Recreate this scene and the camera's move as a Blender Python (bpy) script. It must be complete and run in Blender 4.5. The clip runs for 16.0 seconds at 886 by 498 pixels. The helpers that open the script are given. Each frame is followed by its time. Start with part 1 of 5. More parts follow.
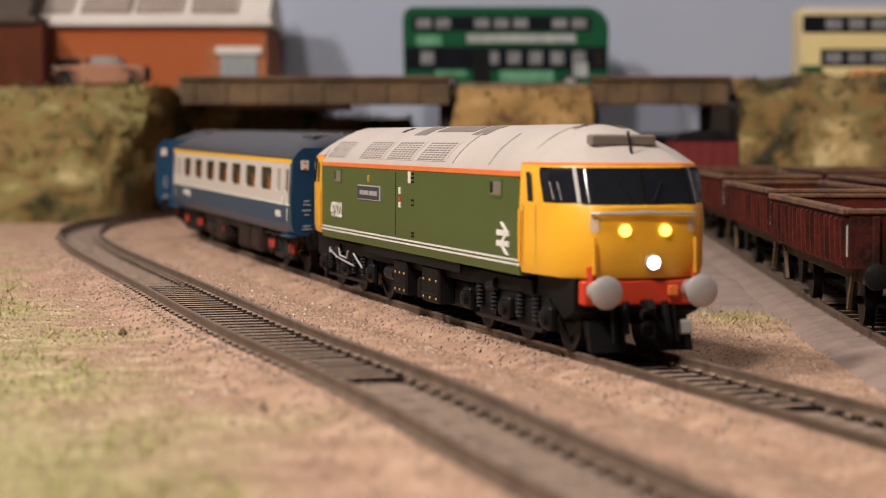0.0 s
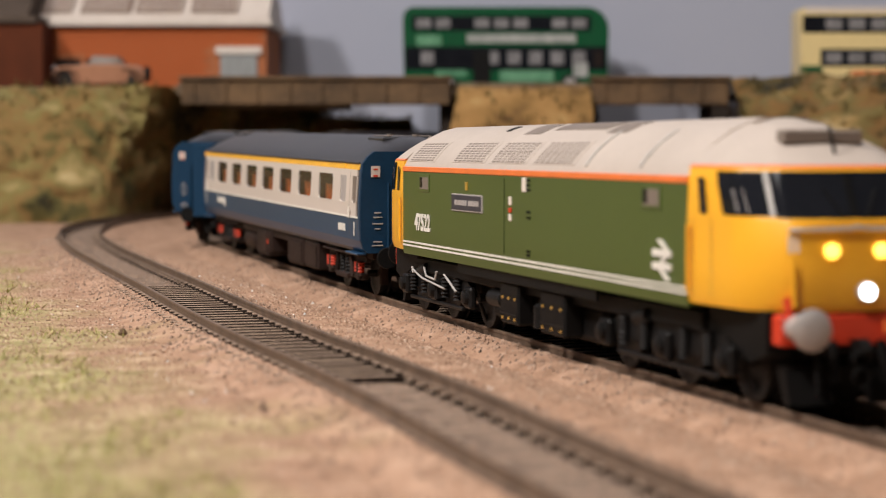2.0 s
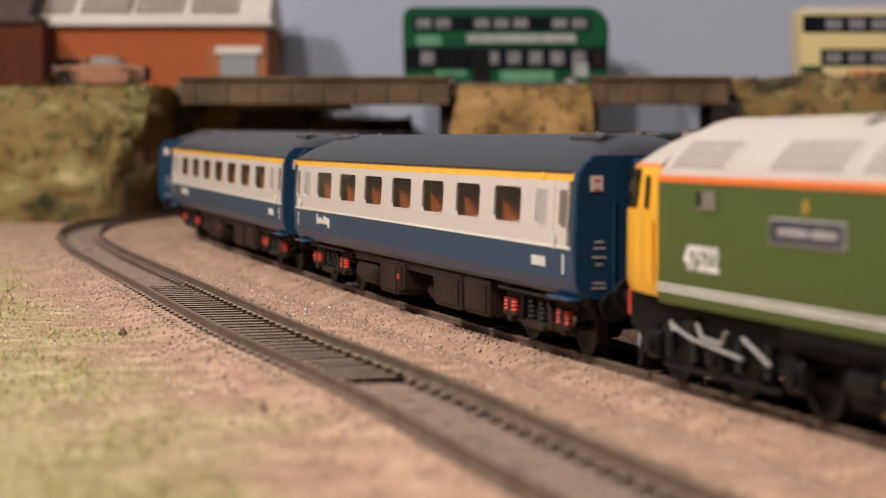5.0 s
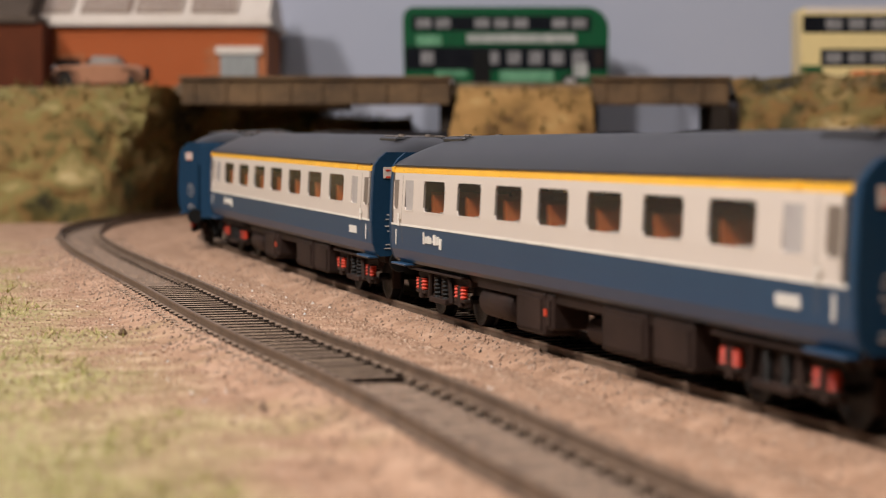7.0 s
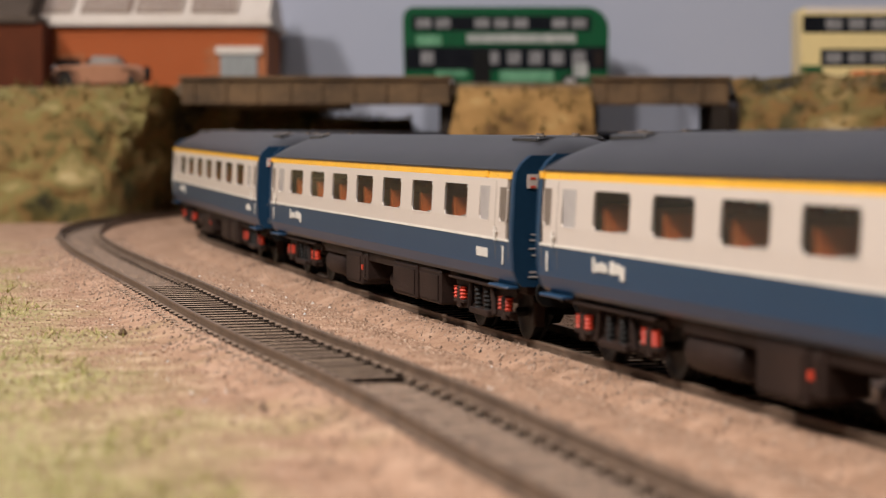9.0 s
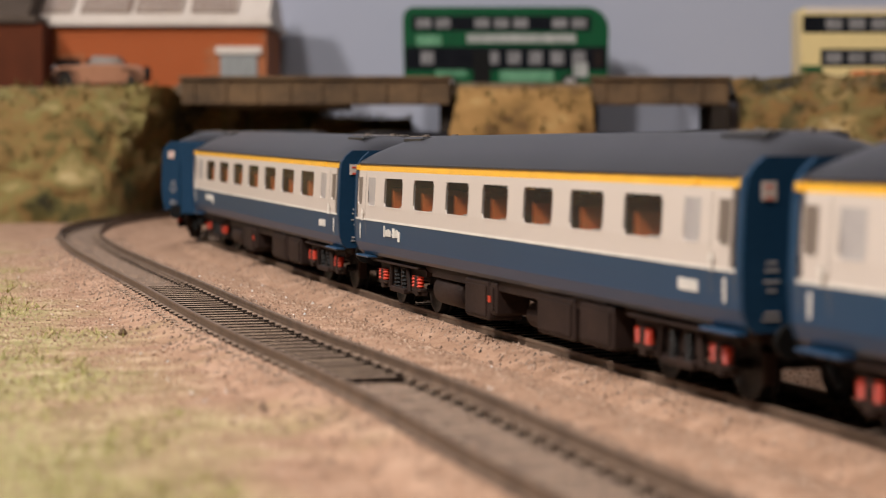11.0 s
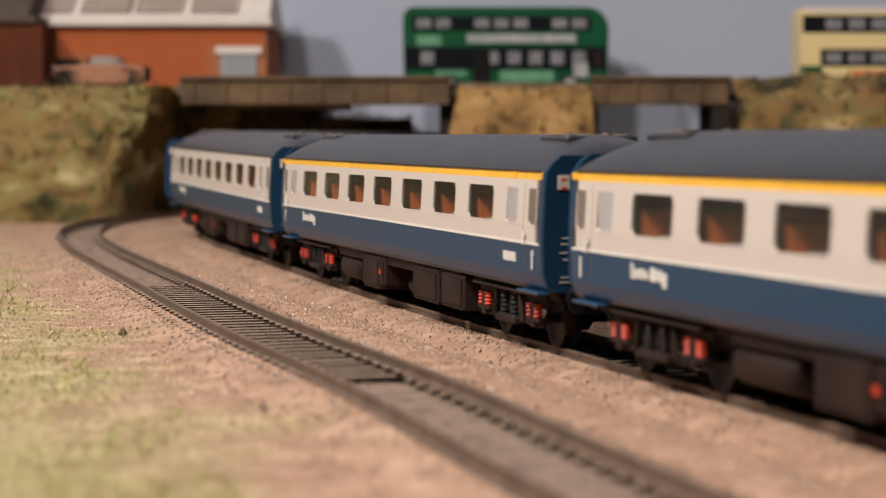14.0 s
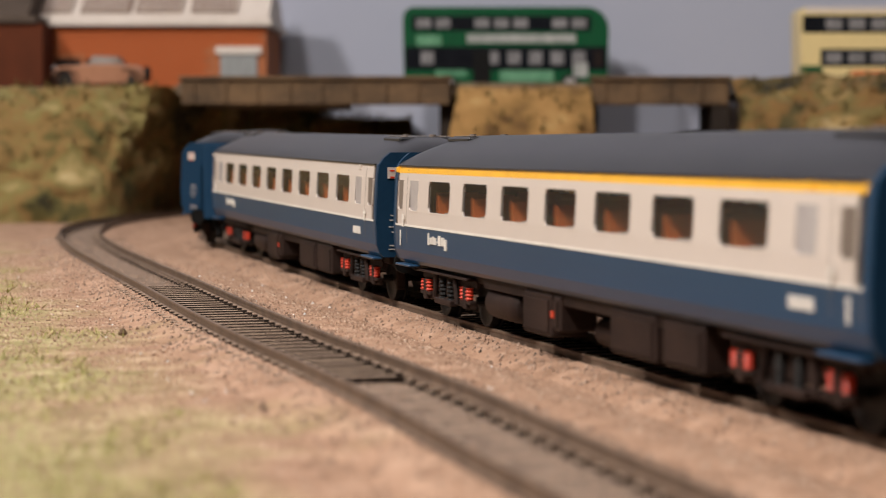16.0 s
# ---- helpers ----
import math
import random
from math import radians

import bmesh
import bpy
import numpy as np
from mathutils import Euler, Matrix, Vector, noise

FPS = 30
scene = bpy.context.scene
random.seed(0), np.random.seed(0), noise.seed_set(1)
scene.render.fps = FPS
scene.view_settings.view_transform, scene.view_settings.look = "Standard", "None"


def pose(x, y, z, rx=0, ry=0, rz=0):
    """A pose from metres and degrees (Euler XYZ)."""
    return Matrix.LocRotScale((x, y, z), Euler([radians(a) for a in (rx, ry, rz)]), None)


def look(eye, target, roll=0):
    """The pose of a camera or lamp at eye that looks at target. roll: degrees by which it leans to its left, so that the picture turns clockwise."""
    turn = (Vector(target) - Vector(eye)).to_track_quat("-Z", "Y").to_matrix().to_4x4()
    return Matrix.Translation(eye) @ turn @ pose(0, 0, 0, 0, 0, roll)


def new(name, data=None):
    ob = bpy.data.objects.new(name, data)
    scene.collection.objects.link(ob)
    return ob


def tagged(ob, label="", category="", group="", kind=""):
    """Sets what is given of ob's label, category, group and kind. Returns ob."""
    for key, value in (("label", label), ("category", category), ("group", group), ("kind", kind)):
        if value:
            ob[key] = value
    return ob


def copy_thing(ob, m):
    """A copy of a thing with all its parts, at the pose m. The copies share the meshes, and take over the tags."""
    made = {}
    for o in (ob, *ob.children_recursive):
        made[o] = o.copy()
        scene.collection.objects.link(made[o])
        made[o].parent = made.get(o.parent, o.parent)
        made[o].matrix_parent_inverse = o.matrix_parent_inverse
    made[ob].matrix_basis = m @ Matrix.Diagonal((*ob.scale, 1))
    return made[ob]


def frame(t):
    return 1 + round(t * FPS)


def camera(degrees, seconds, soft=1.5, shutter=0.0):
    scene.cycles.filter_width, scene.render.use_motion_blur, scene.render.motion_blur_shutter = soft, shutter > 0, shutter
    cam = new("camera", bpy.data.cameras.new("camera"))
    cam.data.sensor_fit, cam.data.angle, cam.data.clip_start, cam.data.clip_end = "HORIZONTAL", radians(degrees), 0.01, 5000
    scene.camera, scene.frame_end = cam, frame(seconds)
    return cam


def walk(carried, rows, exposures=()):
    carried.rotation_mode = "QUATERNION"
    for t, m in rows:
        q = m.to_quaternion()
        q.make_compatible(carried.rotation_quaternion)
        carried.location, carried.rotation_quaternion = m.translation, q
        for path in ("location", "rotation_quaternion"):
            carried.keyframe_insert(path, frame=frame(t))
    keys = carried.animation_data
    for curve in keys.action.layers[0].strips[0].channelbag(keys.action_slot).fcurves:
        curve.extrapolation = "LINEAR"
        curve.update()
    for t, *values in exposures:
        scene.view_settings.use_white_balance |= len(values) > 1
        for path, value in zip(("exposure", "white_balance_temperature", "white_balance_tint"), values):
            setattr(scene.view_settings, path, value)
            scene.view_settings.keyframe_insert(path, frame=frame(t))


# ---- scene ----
# A model railway in 1:76 scale. Plan numbers below are millimetres; MM turns them into metres.
MM = 0.001
SECONDS = 16.0

# ---- camera ----
cam = camera(24.57, SECONDS, soft=0.95, shutter=0.5)
EYE = (0.0, 0.0, 43.9 * MM)
SIGHT = look(EYE, (0.0, 1.0, 43.9 * MM - math.tan(0.0510)), 0.0)
cam.data.dof.use_dof = True
cam.data.dof.focus_distance = 0.514
cam.data.dof.aperture_fstop = 24.8
walk(cam, [(0.0, SIGHT), (SECONDS, SIGHT)])

# ---- world and room light ----
world = bpy.data.worlds.new("room_air")
world.use_nodes = True
world.node_tree.nodes["Background"].inputs[0].default_value = (1.0, 0.93, 0.86, 1)
world.node_tree.nodes["Background"].inputs[1].default_value = 0.10
scene.world = world


def area_lamp(name, eye, target, size, power, colour):
    data = bpy.data.lights.new(name, "AREA")
    data.shape, data.size, data.energy, data.color = "DISK", size, power, colour
    ob = new(name, data)
    ob.matrix_world = look(eye, target)
    return ob


# unseen fill at the left, added to brighten the train's shown side
area_lamp("wall_spot_lamp", (-0.78, 0.20, 0.92), (0.0, 0.6, 0.0), 0.14, 13.5, (1.0, 0.925, 0.865))
area_lamp("ceiling_spot_lamp", (-0.42, -0.26, 0.97), (0.0, 0.6, 0.0), 0.14, 12.0, (1.0, 0.925, 0.865))
area_lamp("ceiling_lamp", (0.10, 0.30, 1.8), (0.0, 0.6, 0.0), 0.6, 8.0, (1.0, 0.94, 0.89))
scene.view_settings.exposure = 0.0

# ---- materials ----


def nodes_of(name):
    m = bpy.data.materials.new(name)
    m.use_nodes = True
    return m, m.node_tree.nodes, m.node_tree.links, m.node_tree.nodes["Principled BSDF"]


def paint(name, a, b=None, rough=0.5, metal=0.0, scale=120.0, fine=1600.0, bump=0.0, glow=0.0, spread=0.0):
    """Two tones mixed at two scales, with fine relief."""
    m, n, k, p = nodes_of(name)
    b = b or tuple(c * 0.8 for c in a)
    co = n.new("ShaderNodeTexCoord")
    big, small = n.new("ShaderNodeTexNoise"), n.new("ShaderNodeTexNoise")
    big.inputs["Scale"].default_value, small.inputs["Scale"].default_value = scale, fine
    big.inputs["Detail"].default_value = small.inputs["Detail"].default_value = 3.0
    for t in (big, small):
        k.new(co.outputs["Object"], t.inputs["Vector"])
    add = n.new("ShaderNodeMath")
    add.operation = "MULTIPLY_ADD"
    k.new(small.outputs["Fac"], add.inputs[0])
    add.inputs[1].default_value = 0.5
    k.new(big.outputs["Fac"], add.inputs[2])
    last = add.outputs[0]
    if spread:
        info, more = n.new("ShaderNodeObjectInfo"), n.new("ShaderNodeMath")
        more.operation = "MULTIPLY_ADD"
        k.new(info.outputs["Random"], more.inputs[0])
        more.inputs[1].default_value = spread
        k.new(last, more.inputs[2])
        last = more.outputs[0]
    ramp = n.new("ShaderNodeValToRGB")
    ramp.color_ramp.elements[0].position, ramp.color_ramp.elements[1].position = 0.5, 1.0
    ramp.color_ramp.elements[0].color, ramp.color_ramp.elements[1].color = (*b, 1), (*a, 1)
    k.new(last, ramp.inputs[0])
    k.new(ramp.outputs[0], p.inputs["Base Color"])
    p.inputs["Roughness"].default_value, p.inputs["Metallic"].default_value = rough, metal
    if max(a) < 0.13 and rough > 0.45:
        p.inputs["Specular IOR Level"].default_value = 0.15
    if "glass" in name:
        p.inputs["Specular IOR Level"].default_value = 0.16
    if bump:
        bp = n.new("ShaderNodeBump")
        bp.inputs["Strength"].default_value, bp.inputs["Distance"].default_value = bump, 0.0006
        k.new(small.outputs["Fac"], bp.inputs["Height"])
        k.new(bp.outputs[0], p.inputs["Normal"])
    if glow:
        p.inputs["Emission Color"].default_value = (*a, 1)
        p.inputs["Emission Strength"].default_value = glow
    return m


def glass(name, tint=(0.9, 0.92, 0.95), alpha=0.25, rough=0.06):
    m, n, k, p = nodes_of(name)
    p.inputs["Base Color"].default_value = (*tint, 1)
    p.inputs["Roughness"].default_value = rough
    p.inputs["Alpha"].default_value = alpha
    return m


def ground_paint(name, tones, scale, fine, bump, grass=None, lo=0.55, hi=1.0, mix_in=0.55, rough_in=0.65):
    """Earth with grains; grass: two more tones where the turf patches lie, beyond a wavering edge of the trackbed."""
    m, n, k, p = nodes_of(name)
    geo = n.new("ShaderNodeNewGeometry")
    tex = []
    for s in (scale, fine, 22.0):
        t = n.new("ShaderNodeTexNoise")
        t.inputs["Scale"].default_value, t.inputs["Detail"].default_value = s, 5.0
        t.inputs["Roughness"].default_value = rough_in
        k.new(geo.outputs["Position"], t.inputs["Vector"])
        tex.append(t)

    def ramp(src, cols, lo=0.3, hi=0.7):
        r = n.new("ShaderNodeValToRGB")
        r.color_ramp.elements[0].position, r.color_ramp.elements[1].position = lo, hi
        r.color_ramp.elements[0].color, r.color_ramp.elements[1].color = (*cols[0], 1), (*cols[-1], 1)
        for i, c in enumerate(cols[1:-1], 1):
            r.color_ramp.elements.new(lo + (hi - lo) * i / (len(cols) - 1)).color = (*c, 1)
        k.new(src, r.inputs[0])
        return r.outputs[0]
    add = n.new("ShaderNodeMath")
    add.operation = "MULTIPLY_ADD"
    k.new(tex[1].outputs["Fac"], add.inputs[0])
    add.inputs[1].default_value = mix_in
    k.new(tex[0].outputs["Fac"], add.inputs[2])
    colour = ramp(add.outputs[0], tones, lo, hi)
    if grass:
        green = ramp(add.outputs[0], grass, lo - 0.03, hi + 0.04)
        sep = n.new("ShaderNodeSeparateXYZ")
        k.new(geo.outputs["Position"], sep.inputs[0])
        # signed distance from the turf edge x = 0.054 - 0.282 y
        a = n.new("ShaderNodeMath")
        a.operation = "MULTIPLY_ADD"
        k.new(sep.outputs["Y"], a.inputs[0])
        a.inputs[1].default_value, a.inputs[2].default_value = -0.282, 0.054
        b = n.new("ShaderNodeMath")
        b.operation = "SUBTRACT"
        k.new(a.outputs[0], b.inputs[0])
        k.new(sep.outputs["X"], b.inputs[1])
        c = n.new("ShaderNodeMath")
        c.operation = "MULTIPLY_ADD"
        k.new(tex[2].outputs["Fac"], c.inputs[0])
        c.inputs[1].default_value = 0.11
        k.new(b.outputs[0], c.inputs[2])
        e = n.new("ShaderNodeMapRange")
        e.inputs["From Min"].default_value, e.inputs["From Max"].default_value = 0.045, 0.085
        k.new(c.outputs[0], e.inputs["Value"])
        mix = n.new("ShaderNodeMix")
        mix.data_type = "RGBA"
        k.new(e.outputs[0], mix.inputs[0])
        k.new(colour, mix.inputs[6])
        k.new(green, mix.inputs[7])
        colour = mix.outputs[2]
    k.new(colour, p.inputs["Base Color"])
    p.inputs["Roughness"].default_value = 0.95
    bp = n.new("ShaderNodeBump")
    bp.inputs["Strength"].default_value, bp.inputs["Distance"].default_value = bump, 0.001
    k.new(add.outputs[0], bp.inputs["Height"])
    k.new(bp.outputs[0], p.inputs["Normal"])
    return m


def island_paint(name, tones, rough=0.9):
    m, n, k, p = nodes_of(name)
    geo, r = n.new("ShaderNodeNewGeometry"), n.new("ShaderNodeValToRGB")
    els = r.color_ramp.elements
    els[0].color, els[1].color = (*tones[0], 1), (*tones[-1], 1)
    for i, t in enumerate(tones[1:-1], 1):
        els.new(i / (len(tones) - 1)).color = (*t, 1)
    k.new(geo.outputs["Random Per Island"], r.inputs[0])
    k.new(r.outputs[0], p.inputs["Base Color"])
    p.inputs["Roughness"].default_value = rough
    return m


GROUND = ground_paint("earth", ((0.20, 0.115, 0.070), (0.36, 0.215, 0.14), (0.48, 0.315, 0.222)), 110, 2100, 0.45,
                      ((0.18, 0.155, 0.055), (0.33, 0.285, 0.125), (0.54, 0.45, 0.26)), 0.55, 1.06, 0.6)
BANK = ground_paint("scrub", ((0.026, 0.020, 0.008), (0.075, 0.058, 0.018), (0.20, 0.105, 0.032), (0.15, 0.115, 0.036), (0.28, 0.18, 0.065), (0.44, 0.33, 0.16)), 26, 170, 0.45, None, 0.46, 0.82, 0.22, 0.45)
BANK_LIGHT = ground_paint("dry_scrub", ((0.030, 0.026, 0.009), (0.10, 0.085, 0.024), (0.21, 0.125, 0.042), (0.18, 0.150, 0.048), (0.33, 0.245, 0.105), (0.52, 0.42, 0.22)), 25, 170, 0.45, None, 0.46, 0.82, 0.22, 0.45)
HAY = ground_paint("hay", ((0.09, 0.045, 0.014), (0.24, 0.135, 0.042), (0.34, 0.19, 0.065), (0.42, 0.28, 0.11)), 30, 170, 0.45, None, 0.46, 0.78, 0.22, 0.45)
YARD = ground_paint("yard_dust", ((0.17, 0.112, 0.088), (0.225, 0.158, 0.130), (0.28, 0.205, 0.172)), 70, 1300, 0.25)
GRIT = island_paint("grit", ((0.17, 0.10, 0.065), (0.36, 0.225, 0.15), (0.46, 0.31, 0.22), (0.29, 0.18, 0.12), (0.60, 0.47, 0.37)))
STONE = island_paint("ballast", ((0.09, 0.065, 0.05), (0.30, 0.20, 0.145), (0.46, 0.33, 0.25), (0.22, 0.15, 0.11), (0.38, 0.25, 0.18)))
BLADE = island_paint("grass", ((0.19, 0.18, 0.045), (0.34, 0.32, 0.11), (0.50, 0.42, 0.20), (0.25, 0.27, 0.07)))
TUFT = island_paint("scrub_tuft", ((0.08, 0.065, 0.018), (0.16, 0.11, 0.032), (0.24, 0.17, 0.06), (0.13, 0.11, 0.03)))
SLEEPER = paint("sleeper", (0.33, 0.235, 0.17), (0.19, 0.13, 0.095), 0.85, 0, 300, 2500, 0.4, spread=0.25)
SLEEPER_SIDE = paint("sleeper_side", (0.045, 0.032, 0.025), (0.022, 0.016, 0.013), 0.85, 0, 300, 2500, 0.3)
INFILL = paint("track_dirt", (0.22, 0.15, 0.11), (0.11, 0.075, 0.055), 0.95, 0, 220, 2200, 0.6)
RAIL = paint("rail", (0.22, 0.15, 0.105), (0.11, 0.072, 0.05), 0.55, 0.35, 200, 2000, 0.2)
GREEN = paint("green_livery", (0.064, 0.094, 0.018), (0.056, 0.083, 0.016), 0.38, 0, 30, 1200)
YELLOW = paint("warning_yellow", (0.85, 0.42, 0.025), (0.80, 0.385, 0.020), 0.38, 0, 30, 1200)
ROOF_GREY = paint("roof_grey", (0.47, 0.405, 0.36), (0.40, 0.345, 0.305), 0.5, 0, 40, 900)
PANEL_GREY = paint("roof_panel_grey", (0.20, 0.16, 0.135), (0.15, 0.12, 0.10), 0.5, 0, 60, 900)
ORANGE = paint("orange_line", (0.85, 0.20, 0.045), None, 0.4)
WHITE = paint("white_marking", (0.80, 0.76, 0.70), None, 0.45)
BLACK = paint("underframe_black", (0.006, 0.0055, 0.0055), (0.003, 0.003, 0.003), 0.6, 0, 90, 1500, 0.2)
SOOT = paint("bogie_black", (0.012, 0.011, 0.011), (0.004, 0.004, 0.004), 0.46, 0, 120, 1500, 0.2)
UNDER = paint("underframe_brown", (0.034, 0.020, 0.016), (0.013, 0.008, 0.007), 0.6, 0, 90, 1500, 0.2)
RED = paint("buffer_beam_red", (0.62, 0.045, 0.015), None, 0.45)
RED_ORANGE = paint("spring_red", (0.55, 0.042, 0.014), None, 0.4)
SILVER = paint("buffer_steel", (0.50, 0.47, 0.45), (0.40, 0.37, 0.36), 0.38, 0.35, 60, 900)
PIPE = paint("pipe_white", (0.46, 0.44, 0.42), None, 0.4)
DARK_GLASS = paint("cab_glass", (0.012, 0.013, 0.017), (0.008, 0.009, 0.012), 0.08)
GREY_GLASS = paint("frosted_glass", (0.46, 0.43, 0.42), (0.36, 0.33, 0.33), 0.25)
NAVY = paint("plate_navy", (0.030, 0.030, 0.050), None, 0.4)
BRASS = paint("brass_dots", (0.70, 0.42, 0.08), None, 0.35, 0.3)
BLUE = paint("coach_blue", (0.0105, 0.049, 0.110), (0.0085, 0.042, 0.096), 0.36, 0, 30, 1000)
# darker copy of the coach blue: the ends' weaker light is put in
BLUE_END_SHADED = paint("shaded_end_blue", (0.0095, 0.039, 0.085), (0.007, 0.030, 0.066), 0.5, 0, 60, 900)
CREAM = paint("coach_cream", (0.60, 0.525, 0.475), (0.565, 0.495, 0.445), 0.42, 0, 30, 1000)
STRIPE = paint("coach_yellow", (0.88, 0.47, 0.04), None, 0.4)
COACH_ROOF = paint("coach_roof", (0.022, 0.022, 0.026), (0.014, 0.014, 0.018), 0.34, 0, 40, 900)
SEAT = paint("seat_orange", (0.62, 0.15, 0.022), (0.42, 0.09, 0.016), 0.6)
INSIDE = paint("saloon_brown", (0.030, 0.013, 0.009), (0.018, 0.009, 0.007), 0.6)
PANE = glass("saloon_glass", (0.04, 0.035, 0.035), 0.30)
LAMP_WARM = paint("marker_glow", (1.0, 0.68, 0.10), (1.0, 0.66, 0.09), 0.4, glow=3.2)
LAMP_COOL = paint("headlight_glow", (0.85, 0.92, 1.0), (0.84, 0.91, 1.0), 0.4, glow=9.0)
BRICK = paint("orange_brick", (0.52, 0.125, 0.030), (0.42, 0.095, 0.024), 0.85, 0, 60, 600, 0.3)
MORTAR = paint("brick_mortar", (0.44, 0.15, 0.06), None, 0.9, 0, 60, 600, 0.3)
STONE_WHITE = paint("white_trim", (0.74, 0.66, 0.60), (0.64, 0.56, 0.50), 0.6, 0, 60, 600)
SKYLIGHT = paint("roof_glazing", (0.32, 0.23, 0.18), (0.23, 0.16, 0.125), 0.4, 0, 60, 600)
# the wing's shade is put into these darker brick and roof colours
BRICK_SHADED = paint("shaded_brick", (0.12, 0.034, 0.016), (0.085, 0.026, 0.013), 0.9, 0, 60, 600, 0.3)
ROOF_SHADED = paint("shaded_roof", (0.10, 0.075, 0.06), (0.07, 0.052, 0.042), 0.8, 0, 60, 600, 0.3)
GLINT = paint("painted_glint", (0.85, 0.84, 0.82), None, 0.2)
DOOR_GREY = paint("door_grey", (0.32, 0.33, 0.33), (0.26, 0.27, 0.27), 0.6)
DOOR_DARK = paint("door_green", (0.014, 0.030, 0.028), None, 0.6)
TIMBER = paint("brown_girder", (0.155, 0.092, 0.044), (0.045, 0.028, 0.016), 0.85, 0, 38, 300, 0.5)
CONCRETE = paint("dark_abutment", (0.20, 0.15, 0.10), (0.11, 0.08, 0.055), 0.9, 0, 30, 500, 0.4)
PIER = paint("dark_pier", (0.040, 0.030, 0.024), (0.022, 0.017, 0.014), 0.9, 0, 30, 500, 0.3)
TARMAC = paint("tarmac", (0.085, 0.080, 0.076), (0.060, 0.056, 0.054), 0.9, 0, 60, 1200, 0.3)
SKY_WALL = paint("blue_grey_wall", (0.42, 0.445, 0.545), (0.40, 0.425, 0.525), 0.9, 0, 2.0, 30)
BUS_GREEN = paint("bus_green", (0.007, 0.088, 0.034), (0.006, 0.072, 0.028), 0.25)
BUS_PANE = paint("bus_pane_glass", (0.30, 0.29, 0.30), (0.16, 0.155, 0.16), 0.2, 0, 110, 500)
BUS_LIGHT = paint("bus_pale_green", (0.20, 0.42, 0.26), (0.05, 0.20, 0.10), 0.3, 0, 90, 400)
BUS_CREAM = paint("bus_cream", (0.82, 0.66, 0.33), (0.77, 0.61, 0.30), 0.35)
BUS_ORANGE = paint("bus_orange", (0.72, 0.24, 0.09), None, 0.35)
BUS_WHITE = paint("bus_white", (0.50, 0.49, 0.48), (0.24, 0.26, 0.24), 0.35, 0, 120, 500)
TYRE = paint("tyre", (0.018, 0.017, 0.017), None, 0.8)
CAR_BRONZE = paint("bronze_paint", (0.46, 0.22, 0.13), (0.38, 0.18, 0.105), 0.25, 0.1)
CHROME = paint("chrome", (0.75, 0.73, 0.71), None, 0.12, 1.0)
RUST = paint("wagon_rust", (0.125, 0.020, 0.010), (0.016, 0.006, 0.005), 0.8, 0, 75, 900, 0.35)
RUST_TOP = paint("wagon_rim", (0.20, 0.085, 0.032), (0.035, 0.020, 0.014), 0.8, 0, 90, 800, 0.35)
RUST_IN = paint("wagon_inside", (0.062, 0.036, 0.027), (0.026, 0.016, 0.013), 0.9, 0, 60, 600, 0.4)
DULL_YELLOW = paint("worn_yellow", (0.13, 0.08, 0.028), (0.05, 0.032, 0.015), 0.8, 0, 90, 800)
PANEL_RED = paint("panel_red", (0.17, 0.011, 0.009), None, 0.6)
PLASTER = paint("room_plaster", (0.36, 0.33, 0.30), (0.32, 0.29, 0.26), 0.9, 0, 1.5, 25)
CARPET = paint("room_floor", (0.22, 0.17, 0.12), (0.16, 0.12, 0.09), 0.9, 0, 3, 60)

# ---- mesh helpers (millimetres) ----


def part(name, bm, material, parent=None, label="", smooth=False):
    """Links a bmesh in millimetres as one mesh object."""
    bmesh.ops.scale(bm, vec=(MM, MM, MM), verts=bm.verts)
    me = bpy.data.meshes.new(name)
    bm.to_mesh(me)
    bm.free()
    me.materials.append(material)
    if smooth:
        for f in me.polygons:
            f.use_smooth = True
        me.set_sharp_from_angle(angle=radians(40))
    ob = new(name, me)
    ob.parent = parent
    if label:
        ob["label"] = label
    return ob


def twin(ob, m, parent):
    """Another object on the same mesh; m in metres."""
    o = ob.copy()
    scene.collection.objects.link(o)
    o.parent = parent
    o.matrix_basis = m
    return o


def thing(name, label, category, group="", kind=""):
    return tagged(new(name), label, category, group, kind)


def at(x, y, z, rz=0.0, rx=0.0, ry=0.0):
    return pose(x * MM, y * MM, z * MM, rx, ry, rz)


def box(x0, x1, y0, y1, z0, z1, bevel=0.0, bm=None):
    b = bmesh.new()
    vs = [b.verts.new((x, y, z)) for x in (x0, x1) for y in (y0, y1) for z in (z0, z1)]
    for f in ((0, 1, 3, 2), (4, 6, 7, 5), (0, 4, 5, 1), (2, 3, 7, 6), (0, 2, 6, 4), (1, 5, 7, 3)):
        b.faces.new([vs[i] for i in f])
    if bevel:
        bmesh.ops.bevel(b, geom=b.edges[:], offset=bevel, segments=1, affect="EDGES")
    if bm is None:
        return b
    me = bpy.data.meshes.new("t")
    b.to_mesh(me)
    b.free()
    bm.from_mesh(me)
    bpy.data.meshes.remove(me)
    return bm


def prism(pts, axis, a, b, bm=None):
    """A polygon in the two other axes, drawn out along axis from a to b."""
    bm = bm or bmesh.new()

    def v(p, h):
        q = list(p)
        q.insert(axis, h)
        return bm.verts.new(q)
    lo, hi = [v(p, a) for p in pts], [v(p, b) for p in pts]
    bm.faces.new(lo)
    bm.faces.new(hi[::-1])
    for i in range(len(pts)):
        j = (i + 1) % len(pts)
        bm.faces.new((lo[j], lo[i], hi[i], hi[j]))
    bmesh.ops.recalc_face_normals(bm, faces=bm.faces[:])
    return bm


